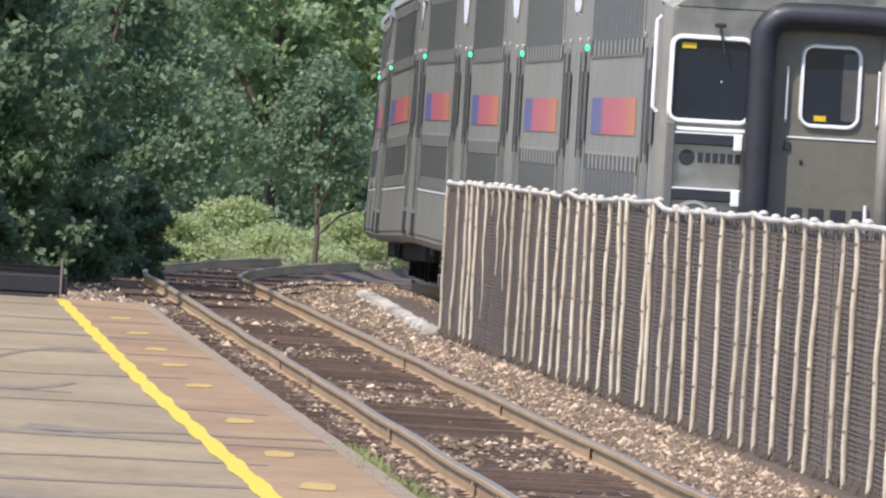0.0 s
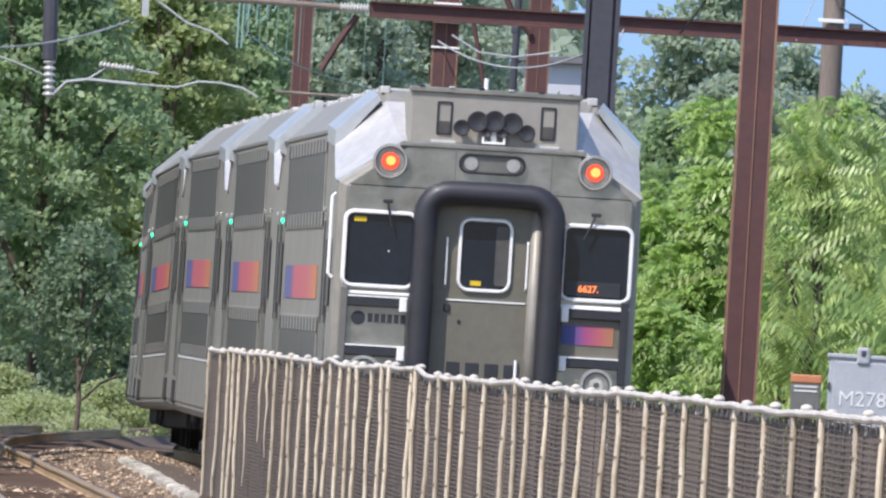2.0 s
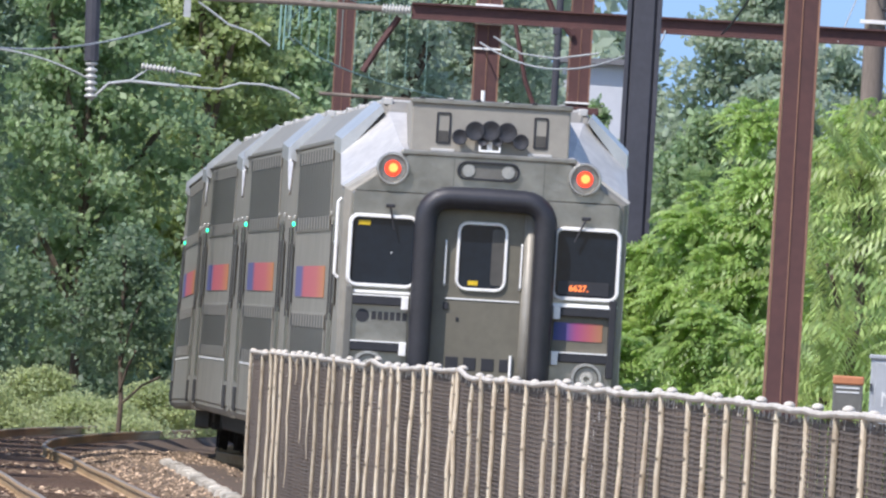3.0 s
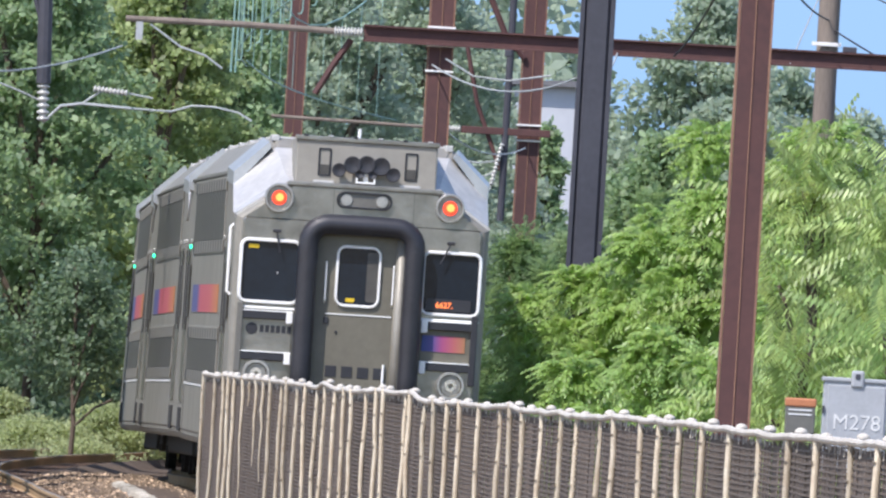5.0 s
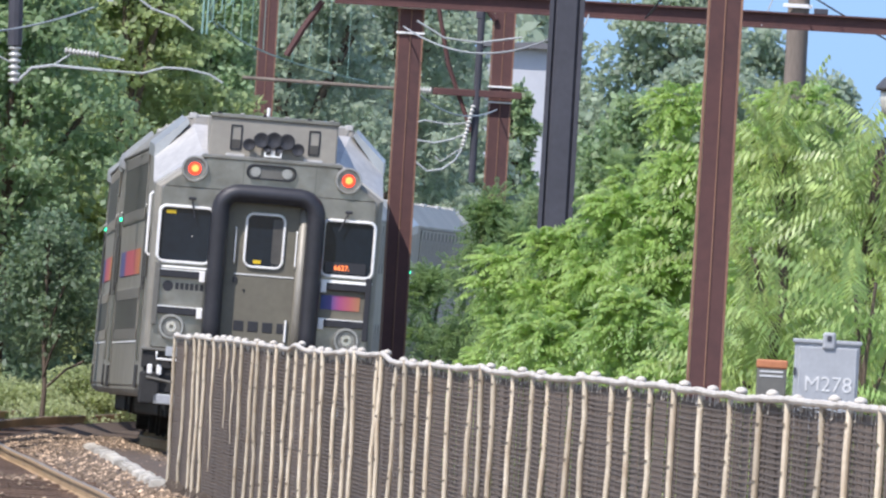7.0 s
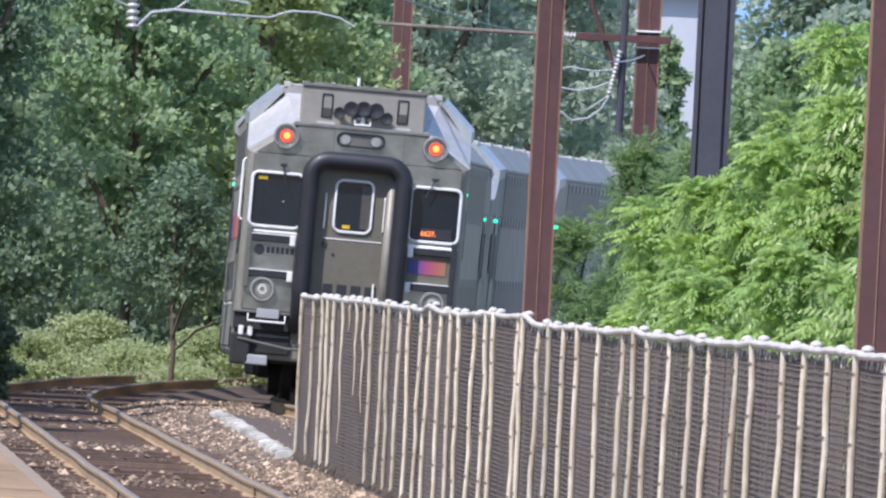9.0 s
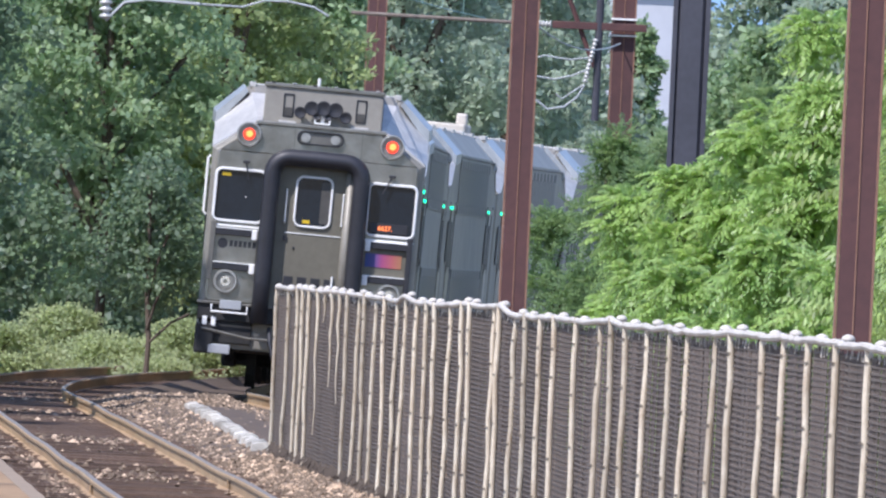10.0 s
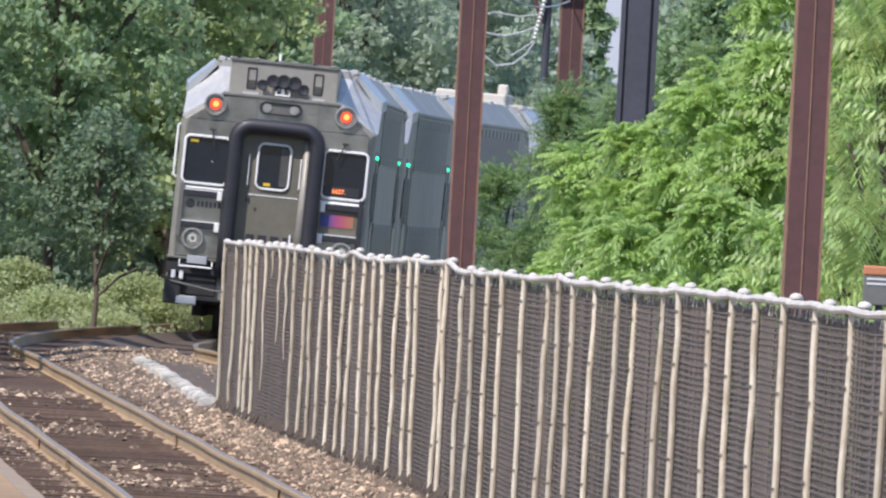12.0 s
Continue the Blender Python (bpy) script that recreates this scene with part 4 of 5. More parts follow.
        for y in (1.6, 4.2, CAR - 1.6, CAR - 4.3):
            part("marker", boxes((x0, x1, y - 0.03, y + 0.03, 3.19, 3.245), bevel=0.01), "lamp_rim", t)
    part("underframe", boxes((-1.2, 1.2, 5.2, 20.7, 0.30, 0.60), (-1.0, 1.0, 0.3, CAR - 0.3, 0.5, 0.7), bevel=0.04), "dark_under", t)
    for y in (3.4, CAR - 3.4):
        bogie(t, y)
    part("gangway", boxes((-0.62, 0.62, CAR, CAR + 0.34, 1.0, 3.3), bevel=0.06), "black_rubber", t)
    part("coupler", boxes((-0.12, 0.12, CAR - 0.2, CAR + 0.35, 0.7, 0.95), bevel=0.03), "dark_under", t)


def cab_end(t):
    """The tail face: windows, door with its rubber bellows, lamps, horns, steps and coupler."""
    part("end_panel", plate(0, -0.03, 2.36, 2.98, 2.26, 0.05, 0.06, 0.02), "stainless", t, "brushed steel cab face")
    bm = bmesh.new()
    loft(bm, [[(a, y, b) for a, b in ((-1.46, 3.485), (1.46, 3.485), (0.88, 3.90), (-0.88, 3.90))] for y in (-0.03, 0.02)])
    part("end_panel", bm, "stainless", t, "brushed steel cab face")
    part("cornice", boxes((-0.97, 0.97, -0.05, 0.05, 3.90, 3.96), bevel=0.015), "stainless", t)
    # roof hood between the slopes
    h = part("roof_hood", boxes((-0.88, 0.88, 0.12, 2.4, 3.92, 4.50), bevel=0.02), "hood_tan", t, "grey roof equipment hood")
    part("hood_lip", boxes((-0.9, 0.9, 0.09, 0.16, 4.48, 4.54), bevel=0.012), "stainless", h)
    for x in (-0.52, 0.56):
        part("hood_slot", ring(x, 0.105, 4.22, 0.17, 0.36, 0.02, 0.03, 0.03), "decal_dark", h)
        part("hood_grille", boxes((x - 0.055, x + 0.055, 0.112, 0.13, 4.07, 4.19)), "window_band", h)
    for x in (-0.52, 0.56):
        part("hood_bracket", boxes((x - 0.13, x + 0.13, 0.06, 0.13, 3.955, 3.99), bevel=0.008), "sunlit_roof", h)
    for k in range(6):
        part("lip_bolt", boxes((-0.8 + k * 0.31, -0.74 + k * 0.31, 0.08, 0.14, 4.535, 4.555), bevel=0.006), "sunlit_roof" if k % 2 else "decal_dark", h)
    hn = part("horn_mount", boxes((-0.12, 0.12, -0.02, 0.12, 3.975, 4.0), (-0.12, -0.1, 0.0, 0.12, 3.99, 4.05), (0.1, 0.12, 0.0, 0.12, 3.99, 4.05), (-0.03, 0.03, 0.05, 0.12, 3.98, 4.18), bevel=0.006), "window_trim", t)
    for x, z, r in ((-0.34, 4.13, 0.088), (-0.175, 4.205, 0.11), (0.0, 4.215, 0.115), (0.18, 4.205, 0.115), (0.34, 4.11, 0.09), (-0.08, 4.10, 0.06), (0.08, 4.10, 0.06)):
        bm = bmesh.new()
        rings = [[(x + q * math.cos(a), y, z + q * math.sin(a)) for a in (2 * math.pi * k / 16 for k in range(16))] for q, y in ((0.03, 0.12), (0.04, 0.06), (r * 0.7, 0.03), (r, 0.0), (r * 0.9, 0.0), (r * 0.5, 0.02))]
        part("horn", loft(bm, rings), "decal_dark", hn, "dark trumpet horn", smooth=True)
    bar(t, "antenna", [(-0.1, 0.3, 4.5), (-0.1, 0.3, 4.66)], 0.022, "window_trim", 8)
    # tail lamps
    for x in (-1.06, 1.07):
        bm = bmesh.new()
        lamp = part("tail_lamp", disc(bm, x, -0.10, 3.74, 0.185, 0.09, 26, 0.155), "lamp_rim", t, "round chrome-ringed tail lamp")
        bm = bmesh.new()
        part("bowl", disc(bm, x, -0.055, 3.74, 0.156, 0.04, 24, 0.09), "lamp_bowl", lamp, "dull metal lamp bowl")
        bm = bmesh.new()
        part("lens", disc(bm, x, -0.075, 3.74, 0.092, 0.05, 20), "red_glow", lamp, "glowing red lens")
        bm = bmesh.new()
        part("bulb", disc(bm, x + 0.005, -0.088, 3.745, 0.05, 0.02, 14), "amber_glow", lamp, "orange glowing bulb")
    hl = part("headlamp_panel", ring(0.0, -0.075, 3.765, 0.70, 0.215, 0.10, 0.03, 0.05), "decal_dark", t, "oval headlamp surround")
    part("headlamp_plate", plate(0.0, -0.045, 3.765, 0.64, 0.16, 0.02, 0.075), "panel_grey", hl)
    for x in (-0.22, 0.22):
        bm = bmesh.new()
        part("headlamp", disc(bm, x, -0.06, 3.765, 0.074, 0.03, 20), "lamp_rim", hl, "unlit round headlamp")
    for x in (-0.38, 0.62):
        part("face_seam", boxes((x - 0.004, x + 0.004, -0.036, -0.028, 3.50, 3.89)), "panel_grey", t)
    # cab windows
    for x, w, z in ((-1.12, 0.76, 2.82), (1.14, 0.74, 2.80)):
        f = part("window_frame", ring(x, -0.09, z, w + 0.02, 0.82, 0.11, 0.052, 0.075), "window_trim", t, "white rounded window frame")
        part("pane", plate(x, -0.045, z, w - 0.05, 0.75, 0.03, 0.07), "glass_dark", f, "dark window glass")
        wx = x + (0.06 if x < 0 else -0.03)
        bar(f, "wiper", [(wx, -0.11, z + 0.5), (wx + (0.05 if x < 0 else -0.12), -0.115, z + 0.24)], 0.011, "decal_dark")
        part("wiper_motor", boxes((wx - 0.05, wx + 0.05, -0.12, -0.06, z + 0.485, z + 0.525), bevel=0.01), "decal_dark", f)
        part("drip_rail", boxes((x - w / 2, x + w / 2, -0.07, -0.03, z - 0.47, z - 0.44), bevel=0.008), "window_trim", t)
    part("sticker", boxes((-1.40, -1.27, -0.055, -0.047, 3.10, 3.15)), "sticker", t, "yellow sticker")
    # tiny white square painted as a glint on the left pane
    part("painted_glint", boxes((-1.03, -1.015, -0.056, -0.047, 2.80, 2.815)), "window_trim", t)
    sg = part("destination_sign", plate(1.12, -0.062, 2.535, 0.56, 0.15, 0.02, 0.01), "decal_dark", t, "black destination display with orange letters")
    lettering(sg, "sign_text", "6627.", Matrix.Translation((1.07, -0.066, 2.53)) @ pose(0, 0, 0, 90), 0.098, "sign_glow", "glowing orange number 6627", 0.002)
    # door and its rubber bellows
    d = part("end_door", plate(0.0, -0.06, 2.18, 1.16, 2.36, 0.05, 0.03), "door_tan", t, "tan-grey end door")
    f = part("window_frame", ring(-0.02, -0.095, 2.82, 0.575, 0.78, 0.12, 0.048, 0.05), "window_trim", d, "white rounded door window frame")
    part("pane", plate(-0.02, -0.07, 2.82, 0.52, 0.72, 0.02, 0.08), "glass_dark", d, "dark door glass")
    # lighter plate over the glass stands in for a reflection
    part("reflection_strip", plate(0.16, -0.073, 2.82, 0.15, 0.62, 0.01, 0.03), "window_band", d)
    part("sticker", boxes((-0.16, -0.05, -0.08, -0.073, 2.50, 2.55)), "sticker", d, "yellow sticker")
    part("door_seam", boxes((-0.40, 0.42, -0.07, -0.058, 2.335, 2.35)), "window_trim", d)
    for x in (-0.42, 0.42):
        bar(d, "handrail", [(x, -0.06, 2.48), (x, -0.1, 2.5), (x, -0.1, 2.96), (x, -0.06, 2.98)], 0.012, "window_trim")
    part("lock", boxes((-0.42, -0.36, -0.085, -0.06, 2.22, 2.30), bevel=0.006), "decal_dark", d)
    part("key_plate", boxes((-0.27, -0.24, -0.075, -0.06, 2.10, 2.14), bevel=0.006), "decal_dark", d)
    for i in range(4):
        part("number_bar", boxes((-0.36 + i * 0.2, -0.22 + i * 0.2, -0.068, -0.058, 1.56, 1.70), bevel=0.004), "decal_dark", d, "dark number bar")
    bar(d, "handle", [(0.36, -0.09, 1.45), (0.36, -0.09, 1.75)], 0.018, "window_trim")
    bm = bmesh.new()
    pts = [(-0.665, 0.95)] + [(-0.665, 1.6), (-0.665, 2.4), (-0.665, 3.1)]
    pts += [(-0.415 - 0.25 * math.cos(radians(a)), 3.2 + 0.25 * math.sin(radians(a))) for a in range(0, 91, 15)]
    pts += [(0.0, 3.455)] + [(0.415 + 0.25 * math.sin(radians(a)), 3.2 + 0.25 * math.cos(radians(a))) for a in range(0, 91, 15)]
    pts += [(0.665, 3.1), (0.665, 2.4), (0.665, 1.6), (0.665, 0.95)]
    tube(bm, [(a, -0.19, b) for a, b in pts], 0.125, 14)
    part("bellows", bm, "black_rubber", t, "black rubber gangway bellows", smooth=True)
    bm = boxes((-0.6, 0.6, -0.10, -0.02, 3.36, 3.42), (-0.62, -0.54, -0.14, -0.02, 0.95, 3.36), (0.50, 0.62, -0.14, -0.02, 0.95, 3.36), bevel=0.01)
    part("door_surround", bm, "panel_grey", t)
    # right inner frame only: a paler tube added for its sunlit look
    bm = bmesh.new()
    tube(bm, [(0.51, -0.07, 0.96), (0.51, -0.07, 2.0), (0.51, -0.07, 3.30)], 0.075, 12)
    part("lit_jamb", bm, "stainless_side", t, "rounded inner door frame, paler metal for its sunlit side", smooth=True)
    # step wells on both sides of the bellows
    for s in (-1, 1):
        lo, hi = sorted((s * 0.80, s * 1.50))
        part("step_panel", boxes((lo, hi, -0.042, -0.025, 1.80, 2.36), bevel=0.006), "stainless" if s < 0 else "door_tan", t)
        for z in (2.27, 1.76):
            a, b = sorted((s * 0.80, s * 1.48))
            part("grab_bar", boxes((a, b, -0.10, -0.03, z - 0.05, z + 0.05), bevel=0.01), "decal_dark", t)
            part("bar_edge", boxes((a, b, -0.105, -0.03, z + 0.05, z + 0.065)), "window_trim", t)
            c, e = sorted((s * 0.80, s * 0.88))
            part("bar_bracket", boxes((c, e, -0.13, -0.03, z - 0.09, z + 0.06), bevel=0.01), "window_trim", t)
        c, e = sorted((s * 1.42, s * 1.50))
        part("side_post", boxes((c, e, -0.11, -0.02, 1.55, 2.42), bevel=0.012), "decal_dark" if s > 0 else "panel_grey", t)
        bm = bmesh.new()
        ll = part("lower_lamp", disc(bm, s * 1.21, -0.10, 1.54, 0.18, 0.08, 26, 0.14), "lamp_rim", t, "round chrome lower lamp")
        bm = bmesh.new()
        part("lens", disc(bm, s * 1.21, -0.07, 1.54, 0.135, 0.04, 20, 0.075), "lamp_bowl", ll)
        bm = bmesh.new()
        part("reflector", disc(bm, s * 1.21, -0.075, 1.54, 0.078, 0.03, 16, 0.03), "lamp_glass", ll)
        if s < 0:
            bar(t, "corner_rail", [(s * 1.59, 0.22, 2.50), (s * 1.63, 0.22, 2.54), (s * 1.63, 0.22, 3.34), (s * 1.59, 0.22, 3.38)], 0.02, "window_trim", 8)
    for i in range(6):
        part("emblem_bar", boxes((-1.20 + i * 0.068, -1.15 + i * 0.068, -0.05, -0.042, 2.06, 2.15)), "decal_dark", t, "dark lettering bar")
    bm = bmesh.new()
    part("emblem_disc", disc(bm, -1.30, -0.05, 2.10, 0.075, 0.01, 16), "decal_dark", t)
    part("stripe_panel", boxes((0.82, 1.36, -0.05, -0.042, 1.95, 2.15)), "end_vinyl", t, "vinyl panel shading from blue to red")
    # pilot, steps, coupler and hoses
    part("pilot", boxes((-1.58, 1.58, -0.10, 0.3, 0.95, 1.20), (-1.55, -0.75, -0.06, 0.3, 0.62, 0.96), (0.75, 1.55, -0.06, 0.3, 0.62, 0.96), bevel=0.02), "dark_under", t)
    part("sill", boxes((-1.60, 1.60, -0.14, 0.0, 1.19, 1.23), bevel=0.01), "panel_grey", t)
    for s in (-1, 1):
        part("step", boxes((s * 1.45 - 0.14, s * 1.45 + 0.14, -0.16, 0.1, 0.45, 0.9), bevel=0.03), "dark_under", t)
        bar(t, "grab_rail", [(s * 1.38, -0.1, 1.2), (s * 1.38, -0.2, 1.08), (s * 0.85, -0.2, 1.08), (s * 0.85, -0.1, 1.2)], 0.016, "window_trim")
        part("jumper_box", boxes((s * 1.1 - 0.16, s * 1.1 + 0.16, -0.2, -0.1, 1.13, 1.26), bevel=0.01), "box_grey", t)
        for dx in (0.0, 0.13):
            part("jumper_socket", boxes((s * (1.33 + dx) - 0.035, s * (1.33 + dx) + 0.035, -0.16, -0.08, 0.86, 1.0), bevel=0.015), "window_trim", t)
        part("lifting_pad", boxes((s * 1.22 - 0.17, s * 1.22 + 0.17, -0.16, -0.04, 0.46, 0.60), bevel=0.015), "box_grey", t)
    bar(t, "uncoupling_lever", [(-1.5, -0.16, 0.82), (-0.8, -0.2, 0.72), (0.8, -0.2, 0.72), (1.5, -0.16, 0.82)], 0.02, "panel_grey")
    part("coupler", boxes((-0.16, 0.16, -0.6, 0.2, 0.68, 0.98), (-0.25, 0.1, -0.8, -0.5, 0.66, 1.0), bevel=0.05), "dark_under", t)
    for k, x in enumerate((-0.5, -0.36, 0.36, 0.5)):
        bar(t, "hose", [(x, -0.1, 0.9), (x * 0.95, -0.28, 0.7), (x * 0.8, -0.34, 0.45), (x * 0.6, -0.3, 0.5)], 0.03, "black_rubber")


def train():
    first = thing("carriage", Matrix(), "stainless double-deck railway carriage, tail cab with red lamps", "train carriage", "train carriages")
    car_shell(first)
    cab_end(first)
    plain = thing("carriage", Matrix(), "stainless double-deck railway carriage coupled in the train", "train carriage", "train carriages")
    car_shell(plain)
    part("end_wall", boxes((-1.5, 1.5, -0.02, 0.02, 1.0, 3.45)), "panel_grey", plain)
    rest = [copy_thing(plain, Matrix()) for i in range(4)]
    u = part("roof_unit", boxes((-0.7, 0.7, 3.0, 5.2, TOP - 0.02, TOP + 0.22), (0.5, 0.7, 3.4, 3.8, TOP, TOP + 0.42), bevel=0.04), "white_rail", rest[1], "white roof equipment")
    return [first, plain, *rest]


cars = train()


# ---- boxes, lamp and house ----
t = thing("equipment_box", pose(6.08, 205, 0), "grey steel equipment box chalked M278 behind the fence", "electrical box")
part("case", boxes((-0.30, 0.30, -0.12, 0.12, 1.30, 2.17), bevel=0.012), "box_grey", t)
part("lid", boxes((-0.32, 0.32, -0.14, 0.14, 2.15, 2.19), bevel=0.01), "box_grey", t)
part("door", boxes((-0.26, 0.28, -0.135, -0.12, 1.34, 2.12), bevel=0.008), "box_grey", t)
part("hasp", boxes((-0.05, 0.07, -0.16, -0.10, 2.10, 2.26), bevel=0.02), "box_grey", t)
part("padlock", boxes((-0.012, 0.032, -0.17, -0.155, 2.18, 2.23), bevel=0.006), "dark_steel", t, "small dark padlock")
part("hinge", boxes((-0.305, -0.285, -0.14, -0.11, 1.85, 1.92), bevel=0.004), "dark_steel", t)
lettering(t, "chalk_number", "M278", Matrix.Translation((0.02, -0.138, 1.77)) @ pose(0, 0, 0, 90), 0.20, "chalk", "white chalked M278")
part("stand", boxes((-0.06, 0.06, -0.06, 0.06, -0.35, 1.3), bevel=0.01), "dark_steel", t)
t = thing("warning_box", pose(5.44, 200, 0), "small grey box with an orange top on a post", "sign box")
part("case", boxes((-0.135, 0.135, -0.07, 0.07, 1.66, 1.91), bevel=0.012), "panel_grey", t)
part("cap", boxes((-0.142, 0.142, -0.08, 0.08, 1.905, 1.985), bevel=0.015), "orange_cap", t, "orange top")
for z in (1.87, 1.83):
    part("text_bar", boxes((-0.11, 0.10, -0.076, -0.069, z, z + 0.015)), "chalk", t, "pale unreadable lettering bar")
part("post", boxes((-0.03, 0.03, -0.03, 0.03, -0.35, 1.67), bevel=0.006), "dark_steel", t)

t = thing("street_lamp", pose(5.78, 180, 0), "grey bell-shaped platform lamp on a tall post", "street lamp")
bm = bmesh.new()
loft(bm, [[(r * math.cos(a), r * math.sin(a), z) for a in (2 * math.pi * k / 24 for k in range(24))] for r, z in ((0.165, 4.27), (0.17, 4.30), (0.12, 4.36), (0.075, 4.40), (0.07, 4.46), (0.05, 4.50), (0.045, 4.62), (0.03, 4.68))])
part("hood", bm, "lamp_head", t, smooth=True)
bm = bmesh.new()
loft(bm, [[(r * math.cos(a), r * math.sin(a), z) for a in (2 * math.pi * k / 20 for k in range(20))] for r, z in ((0.06, 4.06), (0.11, 4.1), (0.13, 4.2), (0.13, 4.275))])
part("globe", bm, "frosted", t, smooth=True)
bar(t, "post", [(0.25, 0, -0.3), (0.25, 0, 4.9)], 0.045, "lamp_head", 10)
bar(t, "arm", [(0.25, 0, 4.66), (0.1, 0, 4.74), (0, 0, 4.68)], 0.025, "lamp_head", 8)
part("finial", boxes((0.1, 0.3, -0.05, 0.05, 4.84, 4.9), bevel=0.02), "white_rail", t)

t = thing("house", pose(7.75, 545, -1), "white-walled house glimpsed between the trees", "house")
part("wall", boxes((-0.35, 1.75, 0, 7, 0, 9.75)), "white_wall", t)
bm = bmesh.new()
loft(bm, [[(a, y, b) for a, b in ((-0.5, 9.7), (1.9, 9.7), (1.9, 9.78), (0.9, 9.86), (-0.5, 9.78))] for y in (-0.3, 7.3)])
part("roof", bm, "shingle", t)
w = part("window", ring(0.9, -0.05, 5.0, 0.9, 1.4, 0.03, 0.08, 0.05), "white_rail", t)
part("pane", plate(0.9, -0.01, 5.0, 0.8, 1.3, 0.01, 0.02), "glass_dark", w)

t = thing("timber_stack", pose(-5.4, 286, -0.3), "stack of old timbers past the platform end, shade put into their colour", "timber stack")
# near-black material puts the shade over the stack into the timbers
for i in range(4):
    for j in range(2):
        part("timber", boxes((-0.62 + 0.0 * j, 0.58 - 0.03 * i, -0.6 + 0.28 * i, -0.34 + 0.28 * i, 0.02 + 0.24 * j, 0.25 + 0.24 * j), bevel=0.02), "dark_under", t)
bar(t, "stake", [(0.5, -0.62, 0), (0.5, -0.62, 0.72)], 0.02, "grey_wood")
t = thing("timber_stack", pose(-6.6, 292, -0.3), "low pile of dark old timbers under the trees", "timber stack")
for i in range(4):
    part("timber", boxes((-1.2, 1.6, -0.6 + 0.3 * i, -0.32 + 0.3 * i, 0.02, 0.42 + 0.05 * i), bevel=0.02), "tie_wood", t)


# ---- plants ----
def leaf_cloud(centres, count, size, rng, droop=0.3, shape=1.6):
    """Many small leaves spread through the given balls (x, y, z, rx, ry, rz)."""
    vol = np.array([c[3] * c[5] for c in centres])
    c = np.array(centres)[rng.choice(len(centres), count, p=vol / vol.sum())]
    d = rng.normal(size=(count, 3))
    d /= np.linalg.norm(d, axis=1)[:, None]
    p = c[:, :3] + d * c[:, 3:6] * (rng.uniform(0.25, 1.0, count) ** 0.5)[:, None]
    a = rng.normal(size=(count, 3))
    a[:, 2] -= droop
    a /= np.linalg.norm(a, axis=1)[:, None]
    nrm = rng.normal(size=(count, 3)) * 0.6 + d * 0.5 + np.array((-0.3, -0.4, 0.8))
    b = np.cross(a, nrm)
    b /= np.linalg.norm(b, axis=1)[:, None] + 1e-6
    s = size * rng.uniform(0.55, 1.4, count)[:, None]
    return np.stack([p, p + a * s * shape * 0.5 + b * s * 0.5, p + a * s * shape, p + a * s * shape * 0.5 - b * s * 0.5], 1).reshape(-1, 3)


def frond_cloud(centres, count, length, pairs, leaf, width, out, arch, loose, rng, hang=0.35):
    """Feather-shaped leaves: arching ribs with leaflet pairs, growing outwards from the given balls."""
    vol = np.array([c[3] * c[5] for c in centres])
    c = np.array(centres)[rng.choice(len(centres), count, p=vol / vol.sum())]
    d = rng.normal(size=(count, 3))
    d[:, 1] -= 0.35
    d[:, 2] += 0.25
    d /= np.linalg.norm(d, axis=1)[:, None]
    p = c[:, :3] + d * c[:, 3:6] * (rng.uniform(0.3, 1.0, count) ** 0.3)[:, None]
    way = d * out + rng.normal(size=(count, 3)) * (0.05 + loose * 3.3) + np.array((0, 0, 0.1))
    way /= np.linalg.norm(way, axis=1)[:, None]
    side = np.cross(way, np.array((0, 0, 1.0)) + rng.normal(size=(count, 3)) * 0.3)
    side /= np.linalg.norm(side, axis=1)[:, None] + 1e-6
    ln = length * rng.uniform(0.6, 1.25, count)[:, None]
    quads = []
    for k in range(pairs):
        q = (k + 1.0) / pairs
        mid = p + way * ln * q + np.array((0, 0, -1.0)) * (arch * ln * q * q)
        tang = way + np.array((0, 0, -1.0)) * (2 * arch * q)
        tang /= np.linalg.norm(tang, axis=1)[:, None]
        ll = leaf * (1.0 - 0.55 * q * q) * rng.uniform(0.8, 1.2, count)[:, None]
        for s in (-1, 1):
            a = side * s * 0.85 + tang * 0.45 + np.array((0, 0, -hang)) + rng.normal(size=(count, 3)) * loose
            a /= np.linalg.norm(a, axis=1)[:, None]
            quads.append(np.stack([mid, mid + a * ll * 0.45 + tang * width, mid + a * ll, mid + a * ll * 0.45 - tang * width], 1))
    return np.concatenate(quads, 0).reshape(-1, 3)


def leaves(name, v, mat, parent=None, label=""):
    n = len(v) // 4
    me = bpy.data.meshes.new(name)
    me.vertices.add(len(v))
    me.vertices.foreach_set("co", v.astype(np.float32).ravel())
    me.loops.add(n * 4)
    me.loops.foreach_set("vertex_index", np.arange(n * 4, dtype=np.int32))
    me.polygons.add(n)
    me.polygons.foreach_set("loop_start", np.arange(0, n * 4, 4, dtype=np.int32))
    me.update(calc_edges=True)
    me.materials.append(M[mat])
    ob = new(name, me)
    ob.parent = parent
    return tagged(ob, label, kind="stuff")


